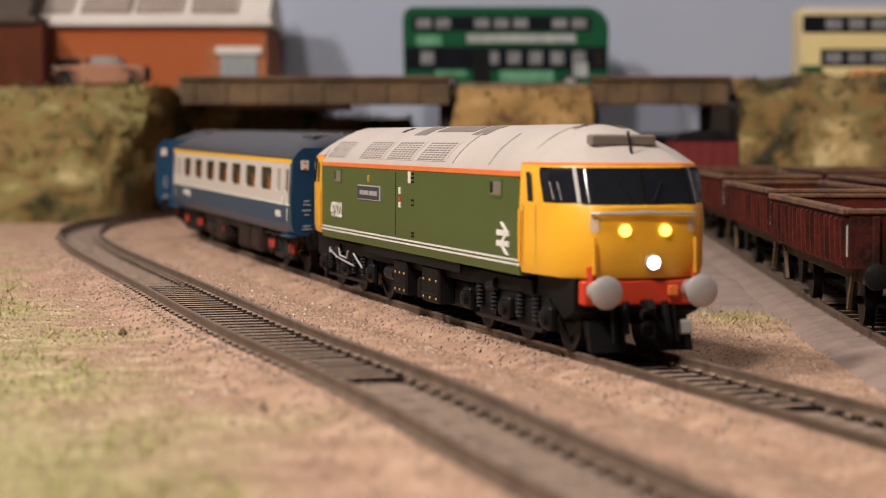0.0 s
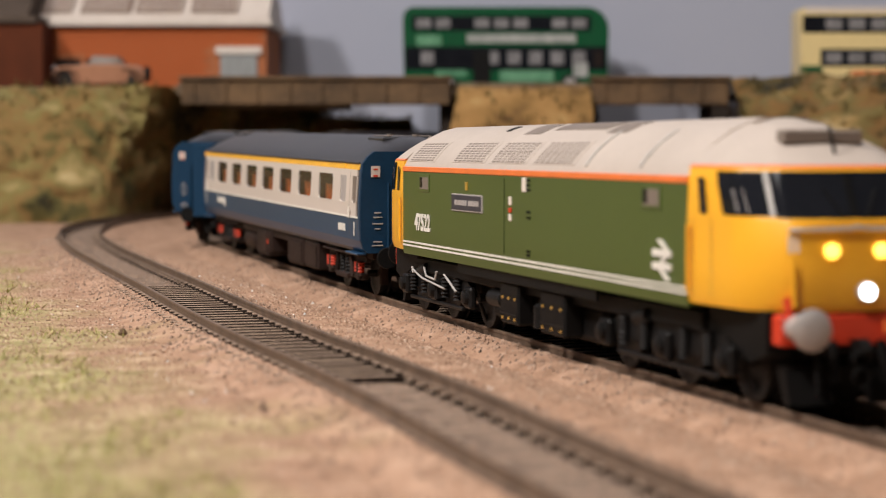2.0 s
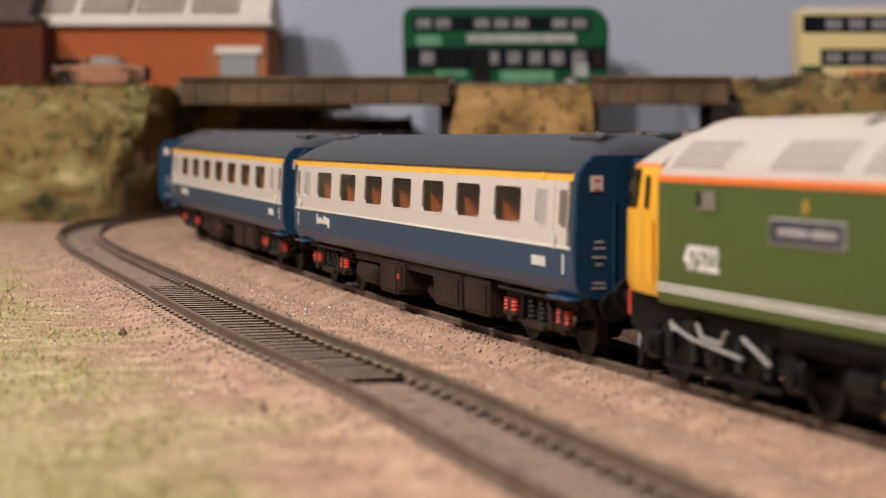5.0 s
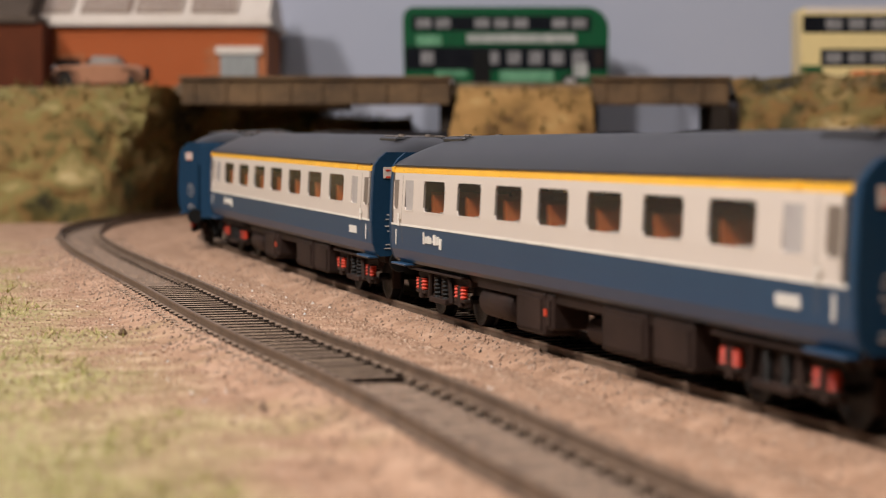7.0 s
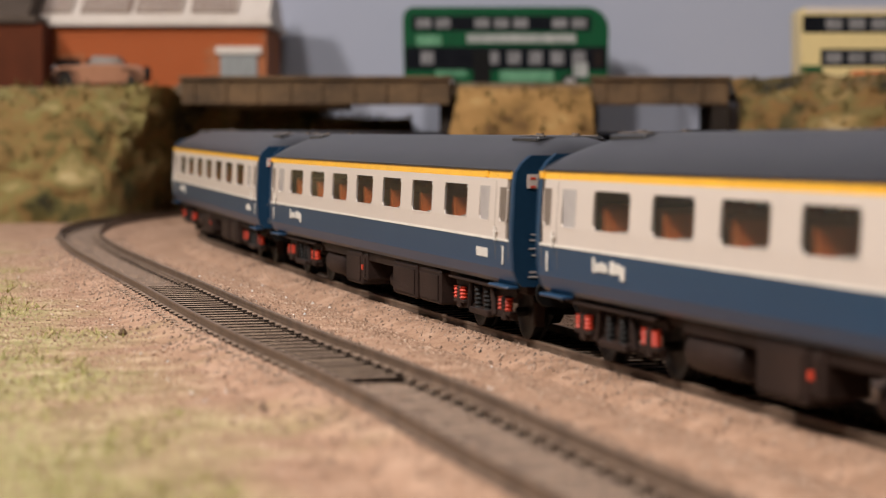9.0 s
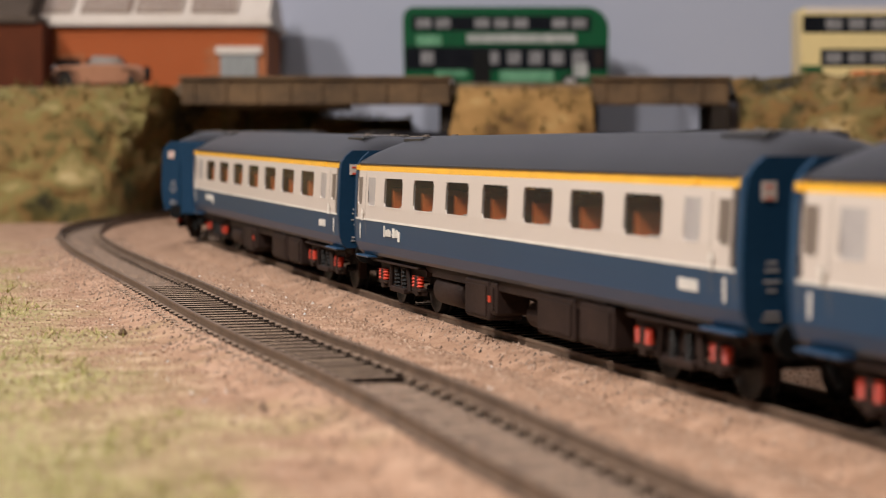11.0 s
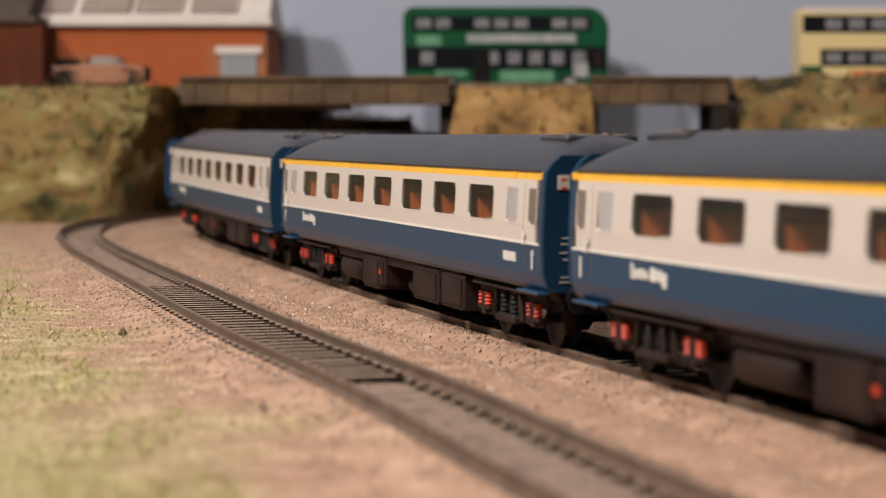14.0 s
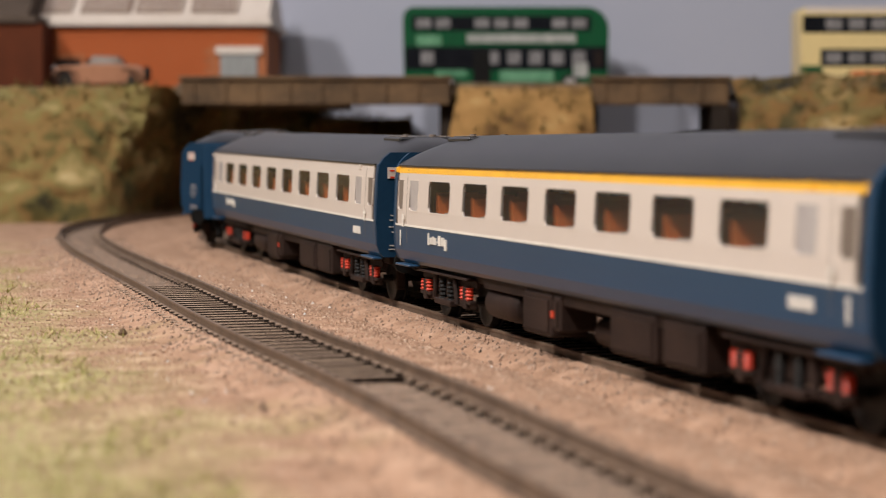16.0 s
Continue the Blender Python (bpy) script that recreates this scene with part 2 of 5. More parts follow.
def tube(p0, p1, r, n=10, bm=None, r1=None, caps=True):
    bm = bm or bmesh.new()
    p0, p1 = Vector(p0), Vector(p1)
    q = (p1 - p0).to_track_quat("Z", "Y")
    r1 = r if r1 is None else r1
    rings = []
    for p, rr in ((p0, r), (p1, r1)):
        rings.append([bm.verts.new(p + q @ Vector((rr * math.cos(2 * math.pi * i / n), rr * math.sin(2 * math.pi * i / n), 0))) for i in range(n)])
    for i in range(n):
        j = (i + 1) % n
        bm.faces.new((rings[0][i], rings[0][j], rings[1][j], rings[1][i]))
    if caps:
        bm.faces.new(rings[0][::-1])
        bm.faces.new(rings[1])
    return bm


def turned(profile, centre, axis="X", n=20, bm=None):
    """A turned form: (along, radius) pairs round an axis through centre."""
    bm = bm or bmesh.new()
    rings = []
    for a, r in profile:
        ring = []
        for i in range(n):
            c, s = math.cos(2 * math.pi * i / n) * r, math.sin(2 * math.pi * i / n) * r
            q = {"X": (a, c, s), "Y": (c, a, s), "Z": (c, s, a)}[axis]
            ring.append(bm.verts.new(Vector(centre) + Vector(q)))
        rings.append(ring)
    for A, B in zip(rings, rings[1:]):
        for i in range(n):
            j = (i + 1) % n
            bm.faces.new((A[i], A[j], B[j], B[i]))
    bm.faces.new(rings[0])
    bm.faces.new(rings[-1])
    bmesh.ops.recalc_face_normals(bm, faces=bm.faces[:])
    return bm


def loft(sections, bm=None, cap=True, closed=True):
    """Rows of points joined one to the next."""
    bm = bm or bmesh.new()
    rows = [[bm.verts.new(p) for p in s] for s in sections]
    for A, B in zip(rows, rows[1:]):
        m = len(A)
        for i in range(m if closed else m - 1):
            j = (i + 1) % m
            bm.faces.new((A[i], A[j], B[j], B[i]))
    if cap:
        bm.faces.new(rows[0][::-1])
        bm.faces.new(rows[-1])
    bmesh.ops.recalc_face_normals(bm, faces=bm.faces[:])
    return bm


def ring_frame(x0, x1, z0, z1, w, y0, y1, bm=None, cut=0.8, skin=None):
    """A window frame round an opening in a side at y0, proud to y1, with cut corners."""
    bm = bm or bmesh.new()

    def loop(e, y):
        a, b, c, d, k = x0 - e, x1 + e, z0 - e, z1 + e, cut + e * 0.5
        f = skin or (lambda z, v: v)
        return [bm.verts.new((p[0], f(p[2], p[1]), p[2])) for p in ((a + k, y, c), (b - k, y, c), (b, y, c + k), (b, y, d - k), (b - k, y, d), (a + k, y, d), (a, y, d - k), (a, y, c + k))]
    L = [loop(0, y0), loop(0, y1), loop(w, y1), loop(w, y0)]
    for A, B in zip(L, L[1:]):
        for i in range(8):
            j = (i + 1) % 8
            bm.faces.new((A[i], A[j], B[j], B[i]))
    bmesh.ops.recalc_face_normals(bm, faces=bm.faces[:])
    return bm


def lettering(name, body, size, material, parent, m, label=""):
    cu = bpy.data.curves.new(name, "FONT")
    cu.offset = 0.0002
    cu.body, cu.size, cu.extrude, cu.align_x, cu.align_y = body, size * MM, 0.00004, "CENTER", "CENTER"
    t = new(name, cu)
    me = bpy.data.meshes.new_from_object(t)
    bpy.data.objects.remove(t)
    me.materials.append(material)
    ob = new(name, me)
    ob.parent, ob.matrix_basis = parent, m
    if label:
        ob["label"] = label
    return ob


def lerp(x, xs, ys):
    return float(np.interp(x, xs, ys))

# ---- plan of the tracks ----
# train track: arc length s along it, 0 at the loco's middle when the clip starts
STEP = 2.0
ARC = np.arange(-2200.0, 1501.0, STEP)
_bend = np.interp(ARC, [-640, -560, -480, -400, -320, -230, -130, 0, 120, 240, 360], [3.133, 3.457, 3.667, 2.923, 0.995, -0.501, 0.28, -0.152, 0.053, 0.104, 0.236]) * 1e-3
_zero = int(np.searchsorted(ARC, 0.0))
_head = np.concatenate([[0], np.cumsum((_bend[1:] + _bend[:-1]) / 2 * STEP)])
_head += -1.283 - _head[_zero]
_px = np.concatenate([[0], np.cumsum(np.cos((_head[1:] + _head[:-1]) / 2) * STEP)])
_py = np.concatenate([[0], np.cumsum(np.sin((_head[1:] + _head[:-1]) / 2) * STEP)])
_px += 7.438 - _px[_zero]
_py += 521.656 - _py[_zero]


def rise(y):
    """Height of the rail tops; the layout climbs a little towards the back."""
    return lerp(y, [0, 250, 330, 400, 480, 562, 645, 728, 810, 951, 1020], [1.0, 1.06, 1.25, 1.2, 0.95, 1.2, 2.1, 2.9, 4.0, 5.5, 6.0])


def on_track(s):
    x, y = float(np.interp(s, ARC, _px)), float(np.interp(s, ARC, _py))
    return Vector((x, y, rise(y)))


def spline(points, step):
    """Even steps along a smooth line through plan points."""
    P = [Vector(p) for p in points]
    P = [2 * P[0] - P[1]] + P + [2 * P[-1] - P[-2]]
    out = []
    for a, b, c, d in zip(P, P[1:], P[2:], P[3:]):
        for i in range(40):
            t = i / 40
            out.append(0.5 * (2 * b + (c - a) * t + (2 * a - 5 * b + 4 * c - d) * t * t + (3 * b - a - 3 * c + d) * t ** 3))
    out.append(P[-2])
    L = np.concatenate([[0], np.cumsum([(q - p).length for p, q in zip(out, out[1:])])])
    g = np.arange(0, L[-1], step)
    return [Vector((float(np.interp(s, L, [q.x for q in out])), float(np.interp(s, L, [q.y for q in out])))) for s in g]


TRAIN_LINE = [Vector((on_track(s).x, on_track(s).y)) for s in np.arange(-900, 420, 3.0)]
FRONT_LINE = spline([(75, 44.3), (37, 168.5), (15, 243.9), (-3.5, 314.8), (-19, 367.1), (-32.5, 409.7), (-51, 473.5), (-76.5, 566.6), (-104.5, 666.8), (-135, 781.2), (-161, 900),
                     (-171, 993.2), (-169, 1069.4), (-158, 1143.9), (-138, 1197.1), (-102, 1241.4), (-40, 1268)], 3.0)
FRONT_Z = 6.0
_row = [(on_track(v).y, on_track(v).x) for v in range(400, -561, -10)]
_row_y, _row_x = [p[0] for p in _row], [p[1] for p in _row]


def front_rise(x, y):
    """The empty track lies on a slightly higher bed, reached by a soft shoulder."""
    d = lerp(y, _row_y, _row_x) - x
    t = min(1.0, max(0.0, (d - 20.0) / 26.0))
    t = t * t * (3 - 2 * t)
    return rise(y) + (FRONT_Z - rise(y)) * t


YARD_LINE = spline([(99, 266), (107, 443.4), (115, 620.7), (123, 798.1), (130, 953.2), (135, 1064.1), (139, 1126.2)], 3.0)
BACK_LINE = spline([(159, 496.6), (165, 626), (173, 798.1), (181, 984.3), (184, 1046.4)], 3.0)

# ---- room and layout board ----


def wall(name, x0, x1, y0, y1, z0, z1, mat, label):
    return tagged(part(name, box(x0, x1, y0, y1, z0, z1), mat), label, "wall", kind="structure")


wall("wall_north", -2000, 2000, 1452, 1512, -900, 2000, SKY_WALL, "smooth blue-grey painted backdrop wall")
wall("wall_south", -2000, 2000, -1560, -1500, -900, 2000, PLASTER, "plain warm plaster room wall")
wall("wall_west", -2060, -2000, -1500, 1572, -900, 2000, PLASTER, "plain warm plaster room wall")
wall("wall_east", 2000, 2060, -1500, 1572, -900, 2000, PLASTER, "plain warm plaster room wall")
tagged(part("ceiling", box(-2060, 2060, -1560, 1600, 2000, 2060), PLASTER), "plain plaster room ceiling", "ceiling", kind="structure")
tagged(part("floor", box(-2060, 2060, -1560, 1600, -960, -900), CARPET), "brown carpeted room floor", "floor", kind="structure")


def ground_height(x, y):
    n = noise.noise(Vector((x * 0.02, y * 0.02, 3.0))) * 0.9 + noise.noise(Vector((x * 0.11, y * 0.11, 7.0))) * 0.35
    return front_rise(x, y) - 4.4 + n * 0.7


def sheet(name, xs, ys, height, mat, label, category, kind="structure"):
    bm = bmesh.new()
    rows = [[bm.verts.new((x, y, height(x, y))) for x in xs] for y in ys]
    for A, B in zip(rows, rows[1:]):
        for i in range(len(xs) - 1):
            bm.faces.new((A[i], A[i + 1], B[i + 1], B[i]))
    ob = part(name, bm, mat, None, "", True)
    return tagged(ob, label, category, kind=kind)


def steps(a, b, n):
    return [a + (b - a) * i / n for i in range(n + 1)]


sheet("ground", [-1900, -1200, -700] + steps(-420, 480, 260) + [800, 1300, 1900], [-300, 0, 100] + steps(160, 900, 300) + steps(907, 1452, 90),
      ground_height, GROUND, "brown earth trackbed with worn grass patches", "ground")


def sweep(line, outline, name, mat, label="", parent=None, level=None):
    """An outline of (across, up) points drawn along a plan line on the rail-top height."""
    rows = []
    for i, p in enumerate(line):
        a, b = line[max(i - 1, 0)], line[min(i + 1, len(line) - 1)]
        d = (b - a).normalized()
        n = Vector((-d.y, d.x))
        z = rise(p.y) if level is None else level
        rows.append([(p.x + n.x * u, p.y + n.y * u, z + w) for u, w in outline])
    return part(name, loft(rows), mat, parent, label)


def rail_outline(o):
    return [(o - 0.9, -2.45), (o + 0.9, -2.45), (o + 0.9, -2.15), (o + 0.25, -1.85), (o + 0.25, -0.8), (o + 0.42, -0.65), (o + 0.42, -0.1), (o + 0.34, 0), (o - 0.34, 0),
            (o - 0.42, -0.1), (o - 0.42, -0.65), (o - 0.25, -0.8), (o - 0.25, -1.85), (o - 0.9, -2.15)]


CLEAR = (350, 585)


def sleeper_mesh():
    bm = box(-1.1, 1.1, -13.4, 13.4, -4.2, -2.4, 0.04)
    for y in (-8.75, 8.75):
        for k in (-1, 1):
            box(-0.95, 0.95, y + k * 1.5 - 0.55, y + k * 1.5 + 0.55, -2.5, -1.55, 0.2, bm)
    return bm


def railway(name, line, label, pitch, level=None, shoulder=-1.5, bed=GROUND):
    track = thing(name, label, "railway track", kind="structure")
    for o in (-8.75, 8.75):
        sweep(line, rail_outline(o), "rail", RAIL, parent=track, level=level)
    # a low bed of packed dirt between and beside the rails
    sweep(line, [(-23, -5.0), (-16, shoulder - 0.9), (-10.4, shoulder), (-9.6, -4.4), (9.6, -4.4), (10.4, shoulder), (16, shoulder - 0.9), (23, -5.0), (0, -6)], "ballast_bed", bed, parent=track, level=level)
    # dirt fills the gaps up to the sleeper tops but for one swept stretch
    for low in (True, False):
        top = -4.15 if low else -3.25
        runs, run = [], []
        for p in line:
            if (CLEAR[0] < p.y < CLEAR[1]) == low:
                run.append(p)
            elif run:
                runs.append(run)
                run = []
        for r in runs + [run]:
            if len(r) > 2:
                sweep(r, [(-8.0, top - 0.3), (-4, top - 0.05), (0, top), (4, top - 0.05), (8.0, top - 0.3), (0, -5)], "dirt_infill", INFILL, "dark dirt between the rails", parent=track, level=level)
    base, rnd = None, random.Random(5)
    d = pitch
    while d < (len(line) - 3) * 3.0:
        i = int(d / 3.0)
        u = (line[i + 1] - line[i]).normalized()
        p = line[i] + u * (d - i * 3.0)
        m = at(p.x, p.y, (rise(p.y) if level is None else level) + rnd.uniform(-0.03, 0.03) - (0.0 if CLEAR[0] < p.y < CLEAR[1] else 0.85), math.degrees(math.atan2(u.y, u.x)) + rnd.uniform(-1.2, 1.2))
        if base is None:
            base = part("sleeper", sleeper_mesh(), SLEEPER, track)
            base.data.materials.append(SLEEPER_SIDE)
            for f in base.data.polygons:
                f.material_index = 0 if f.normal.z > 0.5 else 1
            base.matrix_basis = m
        else:
            twin(base, m, track)
        d += pitch
    return track


railway("track_front", FRONT_LINE, "weathered rusty empty curved track on dirt ballast", 7.0, FRONT_Z, -2.2)
railway("track_train", TRAIN_LINE, "weathered rusty track that the train runs on", 7.0)
railway("track_yard", YARD_LINE, "dirty siding track under the rusty wagons", 12, bed=YARD)
railway("track_back", BACK_LINE, "dirty siding track behind the first wagons", 12, bed=YARD)

# yard surface beside the siding, fading into the ground at its edges


def yard_height(u, y):
    edge = min(1.0, (u - 10) / 14.0, (64 - u) / 12.0, (y - 541) / 60.0)
    return ground_height(lerp(y, [266, 1126], [99, 139]) - u, y) - 0.9 + 1.7 * edge


def yard():
    bm = bmesh.new()
    us, ys = steps(10, 64, 26), steps(541, 1046, 90)
    rows = [[bm.verts.new((lerp(y, [266, 1126], [99, 139]) - u, y, yard_height(u, y))) for u in us[::-1]] for y in ys]
    for A, B in zip(rows, rows[1:]):
        for i in range(len(us) - 1):
            bm.faces.new((A[i], A[i + 1], B[i + 1], B[i]))
    tagged(part("yard_surface", bm, YARD, None, "", True), "pinkish grey dusty yard surface beside the siding", "yard", kind="structure")


yard()


# ---- banks, bridge and tunnel ----


def lumps(x, y, z, amp):
    p = Vector((x * 0.035, y * 0.035, z * 0.045))
    return (0.9 * noise.noise(p * 0.42) + noise.noise(p) + 0.5 * noise.noise(p * 2.3) + 0.25 * noise.noise(p * 5.1)) * amp


def bank(name, plan_foot, plan_top, z_top, mat, label, seg=40, amp=7.0, tufts=0, seed=1):
    """A scrub slope from a foot line to a top line, then level on to the back."""
    foot, top = spline(plan_foot, 4.0), spline(plan_top, 4.0)
    n = max(len(foot), len(top))
    rows, rnd = [], random.Random(seed)
    for i in range(n):
        f, t = foot[int(i * (len(foot) - 1) / (n - 1))], top[int(i * (len(top) - 1) / (n - 1))]
        row = []
        for j in range(seg + 1):
            u = j / seg
            v = u ** 1.25
            x, y = f.x + (t.x - f.x) * v, f.y + (t.y - f.y) * v
            z0 = rise(f.y) - 5
            z = z0 + (z_top - z0) * math.sin(min(1, u) * math.pi / 2) ** 0.9
            a = amp * max(math.sin(math.pi * min(1.0, u * 1.05 + 0.05)), 0.5 if u > 0.5 else 0.0)
            dx = lumps(x, y, z, a)
            row.append((x + lumps(x + 90, y, z, a * 0.4), y - abs(dx) * 0.9, z + lumps(x, y + 50, z, a * 0.45)))
        rows.append(row)
    back = [[(r[-1][0], r[-1][1], r[-1][2]), (r[-1][0], r[-1][1] + 260, z_top)] for r in rows]
    bm = loft([r + [b[1]] for r, b in zip(rows, back)], cap=False, closed=False)
    ob = tagged(part(name, bm, mat, None, "", True), label, "embankment", kind="structure")
    if tufts:
        verts, faces = [], []
        for _ in range(tufts):
            r = rows[rnd.randrange(n)]
            p = Vector(r[min(seg, int(seg * rnd.random() ** 0.8))])
            for _b in range(3):
                h, w, a = rnd.uniform(2.0, 7.0), rnd.uniform(0.4, 1.3), rnd.uniform(0, 6.28)
                b = len(verts)
                tip = p + Vector((rnd.uniform(-2.5, 2.5), rnd.uniform(-4.5, 0.5), h * rnd.uniform(0.2, 1)))
                verts += [p + Vector((math.cos(a) * w, math.sin(a) * w, -0.8)), p - Vector((math.cos(a) * w, math.sin(a) * w, 0.8)), tip]
                faces.append((b, b + 1, b + 2))
        stuff("scrub_" + name, verts, faces, TUFT, "tangled dry brown and olive scrub on the bank", "scrub")
    return ob


def stuff(name, verts, faces, mat, label, category):
    me = bpy.data.meshes.new(name)
    me.from_pydata([Vector(v) * MM for v in verts], [], faces)
    me.materials.append(mat)
    return tagged(new(name, me), label, category, kind="stuff")


bank("bank_west", [(-560, 1077.4), (-400, 1083.6), (-290, 1092.4), (-230, 1099.5), (-186, 1112), (-172, 1150), (-160, 1225), (-122, 1300), (-84, 1318)],
     [(-560, 1179.3), (-400, 1179.3), (-290, 1172.3), (-220, 1157.2), (-160, 1146), (-149, 1170), (-134, 1235), (-110, 1306), (-80, 1324)], 76.5, BANK_LIGHT,
     "steep lumpy dry-grass embankment beside the tunnel mouth", amp=15, tufts=450, seed=2)
bank("bank_middle", [(2, 1119.1), (30, 1108.4), (60, 1108.4), (86, 1119.1)], [(10, 1152.8), (32, 1152.8), (58, 1152.8), (82, 1152.8)], 77, HAY,
     "hay-coloured scrub mound between the two bridge spans", amp=4, tufts=80, seed=3)
bank("bank_east", [(163, 1143.9), (200, 1086.3), (270, 1055.2), (360, 1037.5), (560, 1028.6)], [(168, 1197.1), (205, 1188.2), (270, 1170.5), (360, 1152.8), (560, 1143.9)], 84, BANK,
     "overgrown brown scrub embankment behind the wagons", amp=15, tufts=500, seed=4)
bank("bank_rear", [(-84, 1296.4), (-45, 1292.9), (-14, 1303.5)], [(-86, 1321.2), (-48, 1323), (-22, 1325.7)], 62, HAY, "scrub slope beyond the bridge", amp=5, tufts=120, seed=5)


def bridge():
    b = thing("road_bridge", "long low brown timber-faced road bridge over the tracks", "bridge", kind="structure")
    y0 = 1144
    for x0, x1 in ((-147, 4), (84, 160)):
        girder = part("girder", box(x0, x1, y0, y0 + 7, 66.5, 80, 0.6), TIMBER, b, "stained brown girder")
        part("coping", box(x0 - 1, x1 + 1, y0 - 2, y0 + 9, 80.2, 82.6, 0.5), TIMBER, girder)
        x = x0 + 6
        while x < x1 - 2:
            part("rib", box(x, x + 1.6, y0 - 1.2, y0 - 0.02, 67, 79.8, 0.2), TIMBER, girder)
            x += 18
    part("deck", box(-150, 162, y0 + 7.2, y0 + 90, 72, 79, 0.5), CONCRETE, b)
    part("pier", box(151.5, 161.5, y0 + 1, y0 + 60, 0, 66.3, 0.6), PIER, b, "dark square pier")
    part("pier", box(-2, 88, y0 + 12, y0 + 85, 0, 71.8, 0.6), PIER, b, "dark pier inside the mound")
    part("soffit", box(-147, -58, y0 + 90.2, y0 + 150, 66, 79, 0.5), CONCRETE, b)
    return b


bridge()
wall("road_west", -700, -150, 1199, 1450, 72, 78.2, TARMAC, "grey model tarmac yard before the brick shed")
wall("road_middle", -150, 114, 1235.5, 1404, 74, 80.5, TARMAC, "grey model road on the bridge")
wall("road_east", 165, 700, 1193, 1404, 74, 82, TARMAC, "grey model road behind the scrub")
for o in ("road_west", "road_middle", "road_east"):
    bpy.data.objects[o]["category"] = "road"

# ---- brick shed ----


def shed():
    h = thing("brick_shed", "orange brick workshop with white eaves and glazed roof", "building")
    x0, x1, y0, z0, z1 = -360, -115, 1330, 78, 121
    part("wall", box(x0, x1, y0, y0 + 110, z0, z1), MORTAR, h, "orange brick wall")
    # projecting wing, its shade painted into wall and roof colours
    part("wall", box(-480, -253, y0 - 40, y0 + 20, z0, z1 - 0.5), BRICK_SHADED, h, "brick wing with painted-in shade")
    eave = part("eave", box(-262, x1 + 4, y0 - 6, y0 + 118, z1, z1 + 5, 0.6), STONE_WHITE, h, "white eaves board")
    part("eave", box(-484, -256, y0 - 43, y0 + 22, z1 - 0.3, z1 + 4.4, 0.6), ROOF_SHADED, h)
    roof = part("roof", prism([(y0 - 5, z1 + 5), (y0 + 117, z1 + 5), (y0 + 56, z1 + 40)], 0, -480, x1 + 2), STONE_WHITE, h, "white framed pitched roof")
    for i in range(9):
        xa = -452 + i * 36
        part("skylight", prism([(y0 + 1, z1 + 8.9), (y0 + 50, z1 + 37), (y0 + 49, z1 + 38), (y0, z1 + 9.9)], 0, xa, xa + (30 if i % 3 else 33)), SKYLIGHT, roof, "brown tinted skylight")
        for b in range(1, 7):
            part("glazing_bar", prism([(y0 + 0.2, z1 + 9.2), (y0 + 50, z1 + 37.8), (y0 + 49.4, z1 + 38.6), (y0 - 0.4, z1 + 10.2)], 0, xa + b * 4.6 - 0.4, xa + b * 4.6 + 0.4), STONE_WHITE, roof)
    part("roof", prism([(y0 - 42, z1 + 4.5), (y0 + 20, z1 + 4.5), (y0 + 20, z1 + 42)], 0, -484, -262), ROOF_SHADED, h, "roof of the wing with painted-in shade")
    d = part("door", box(-145, -121, y0 - 1.2, y0 - 0.1, z0, 103), DOOR_GREY, h, "grey sliding door")
    for i in range(4):
        part("board", box(-144 + i * 5.8, -139.2 + i * 5.8, y0 - 1.9, y0 - 1.25, z0, 102.5), DOOR_GREY, d)
    part("lintel", box(-148, -118, y0 - 3, y0 - 0.05, 103.2, 108), STONE_WHITE, h, "white lintel")
    part("door", box(-252, -236, y0 - 1.2, y0 - 0.1, z0, 100), UNDER, h, "brown side door")
    part("door", box(-310, -286, y0 - 41.2, y0 - 40.1, z0, 101), DOOR_DARK, h, "dark green door")
    # brick courses, each a proud band of stretchers
    rnd = random.Random(3)
    base = None
    for r in range(14):
        z = z0 + 1 + r * 3.05
        x = -261 + (r % 2) * 4
        while x < x1 - 8:
            inside = (-149 < x + 7 and x < -117 and z < 108) or (-253 < x + 7 and x < -235 and z < 101) or x < -253
            if not inside and r % 1 == 0:
                if base is None:
                    base = part("brick", box(0, 7.4, 0, 0.5, 0, 2.6), BRICK, h)
                    base.matrix_basis = at(x, y0 - 0.45, z)
                else:
                    twin(base, at(x, y0 - 0.45 - rnd.uniform(0, 0.15), z), h)
            x += 8.1
    return h


shed()


def wheel(name, x, y, z, r, w, parent, mat=TYRE, hub=CHROME):
    t = part(name, turned([(-w / 2, r * 0.75), (-w / 2, r * 0.93), (-w / 2 + 0.3, r), (w / 2 - 0.3, r), (w / 2, r * 0.93), (w / 2, r * 0.75)], (x, y, z), "Y", 16), mat, parent, smooth=True)
    part("hub", turned([(-w / 2 - 0.15, r * 0.2), (-w / 2 - 0.1, r * 0.6), (w / 2 + 0.1, r * 0.6), (w / 2 + 0.15, r * 0.2)], (x, y, z), "Y", 12), hub, t)
    return t


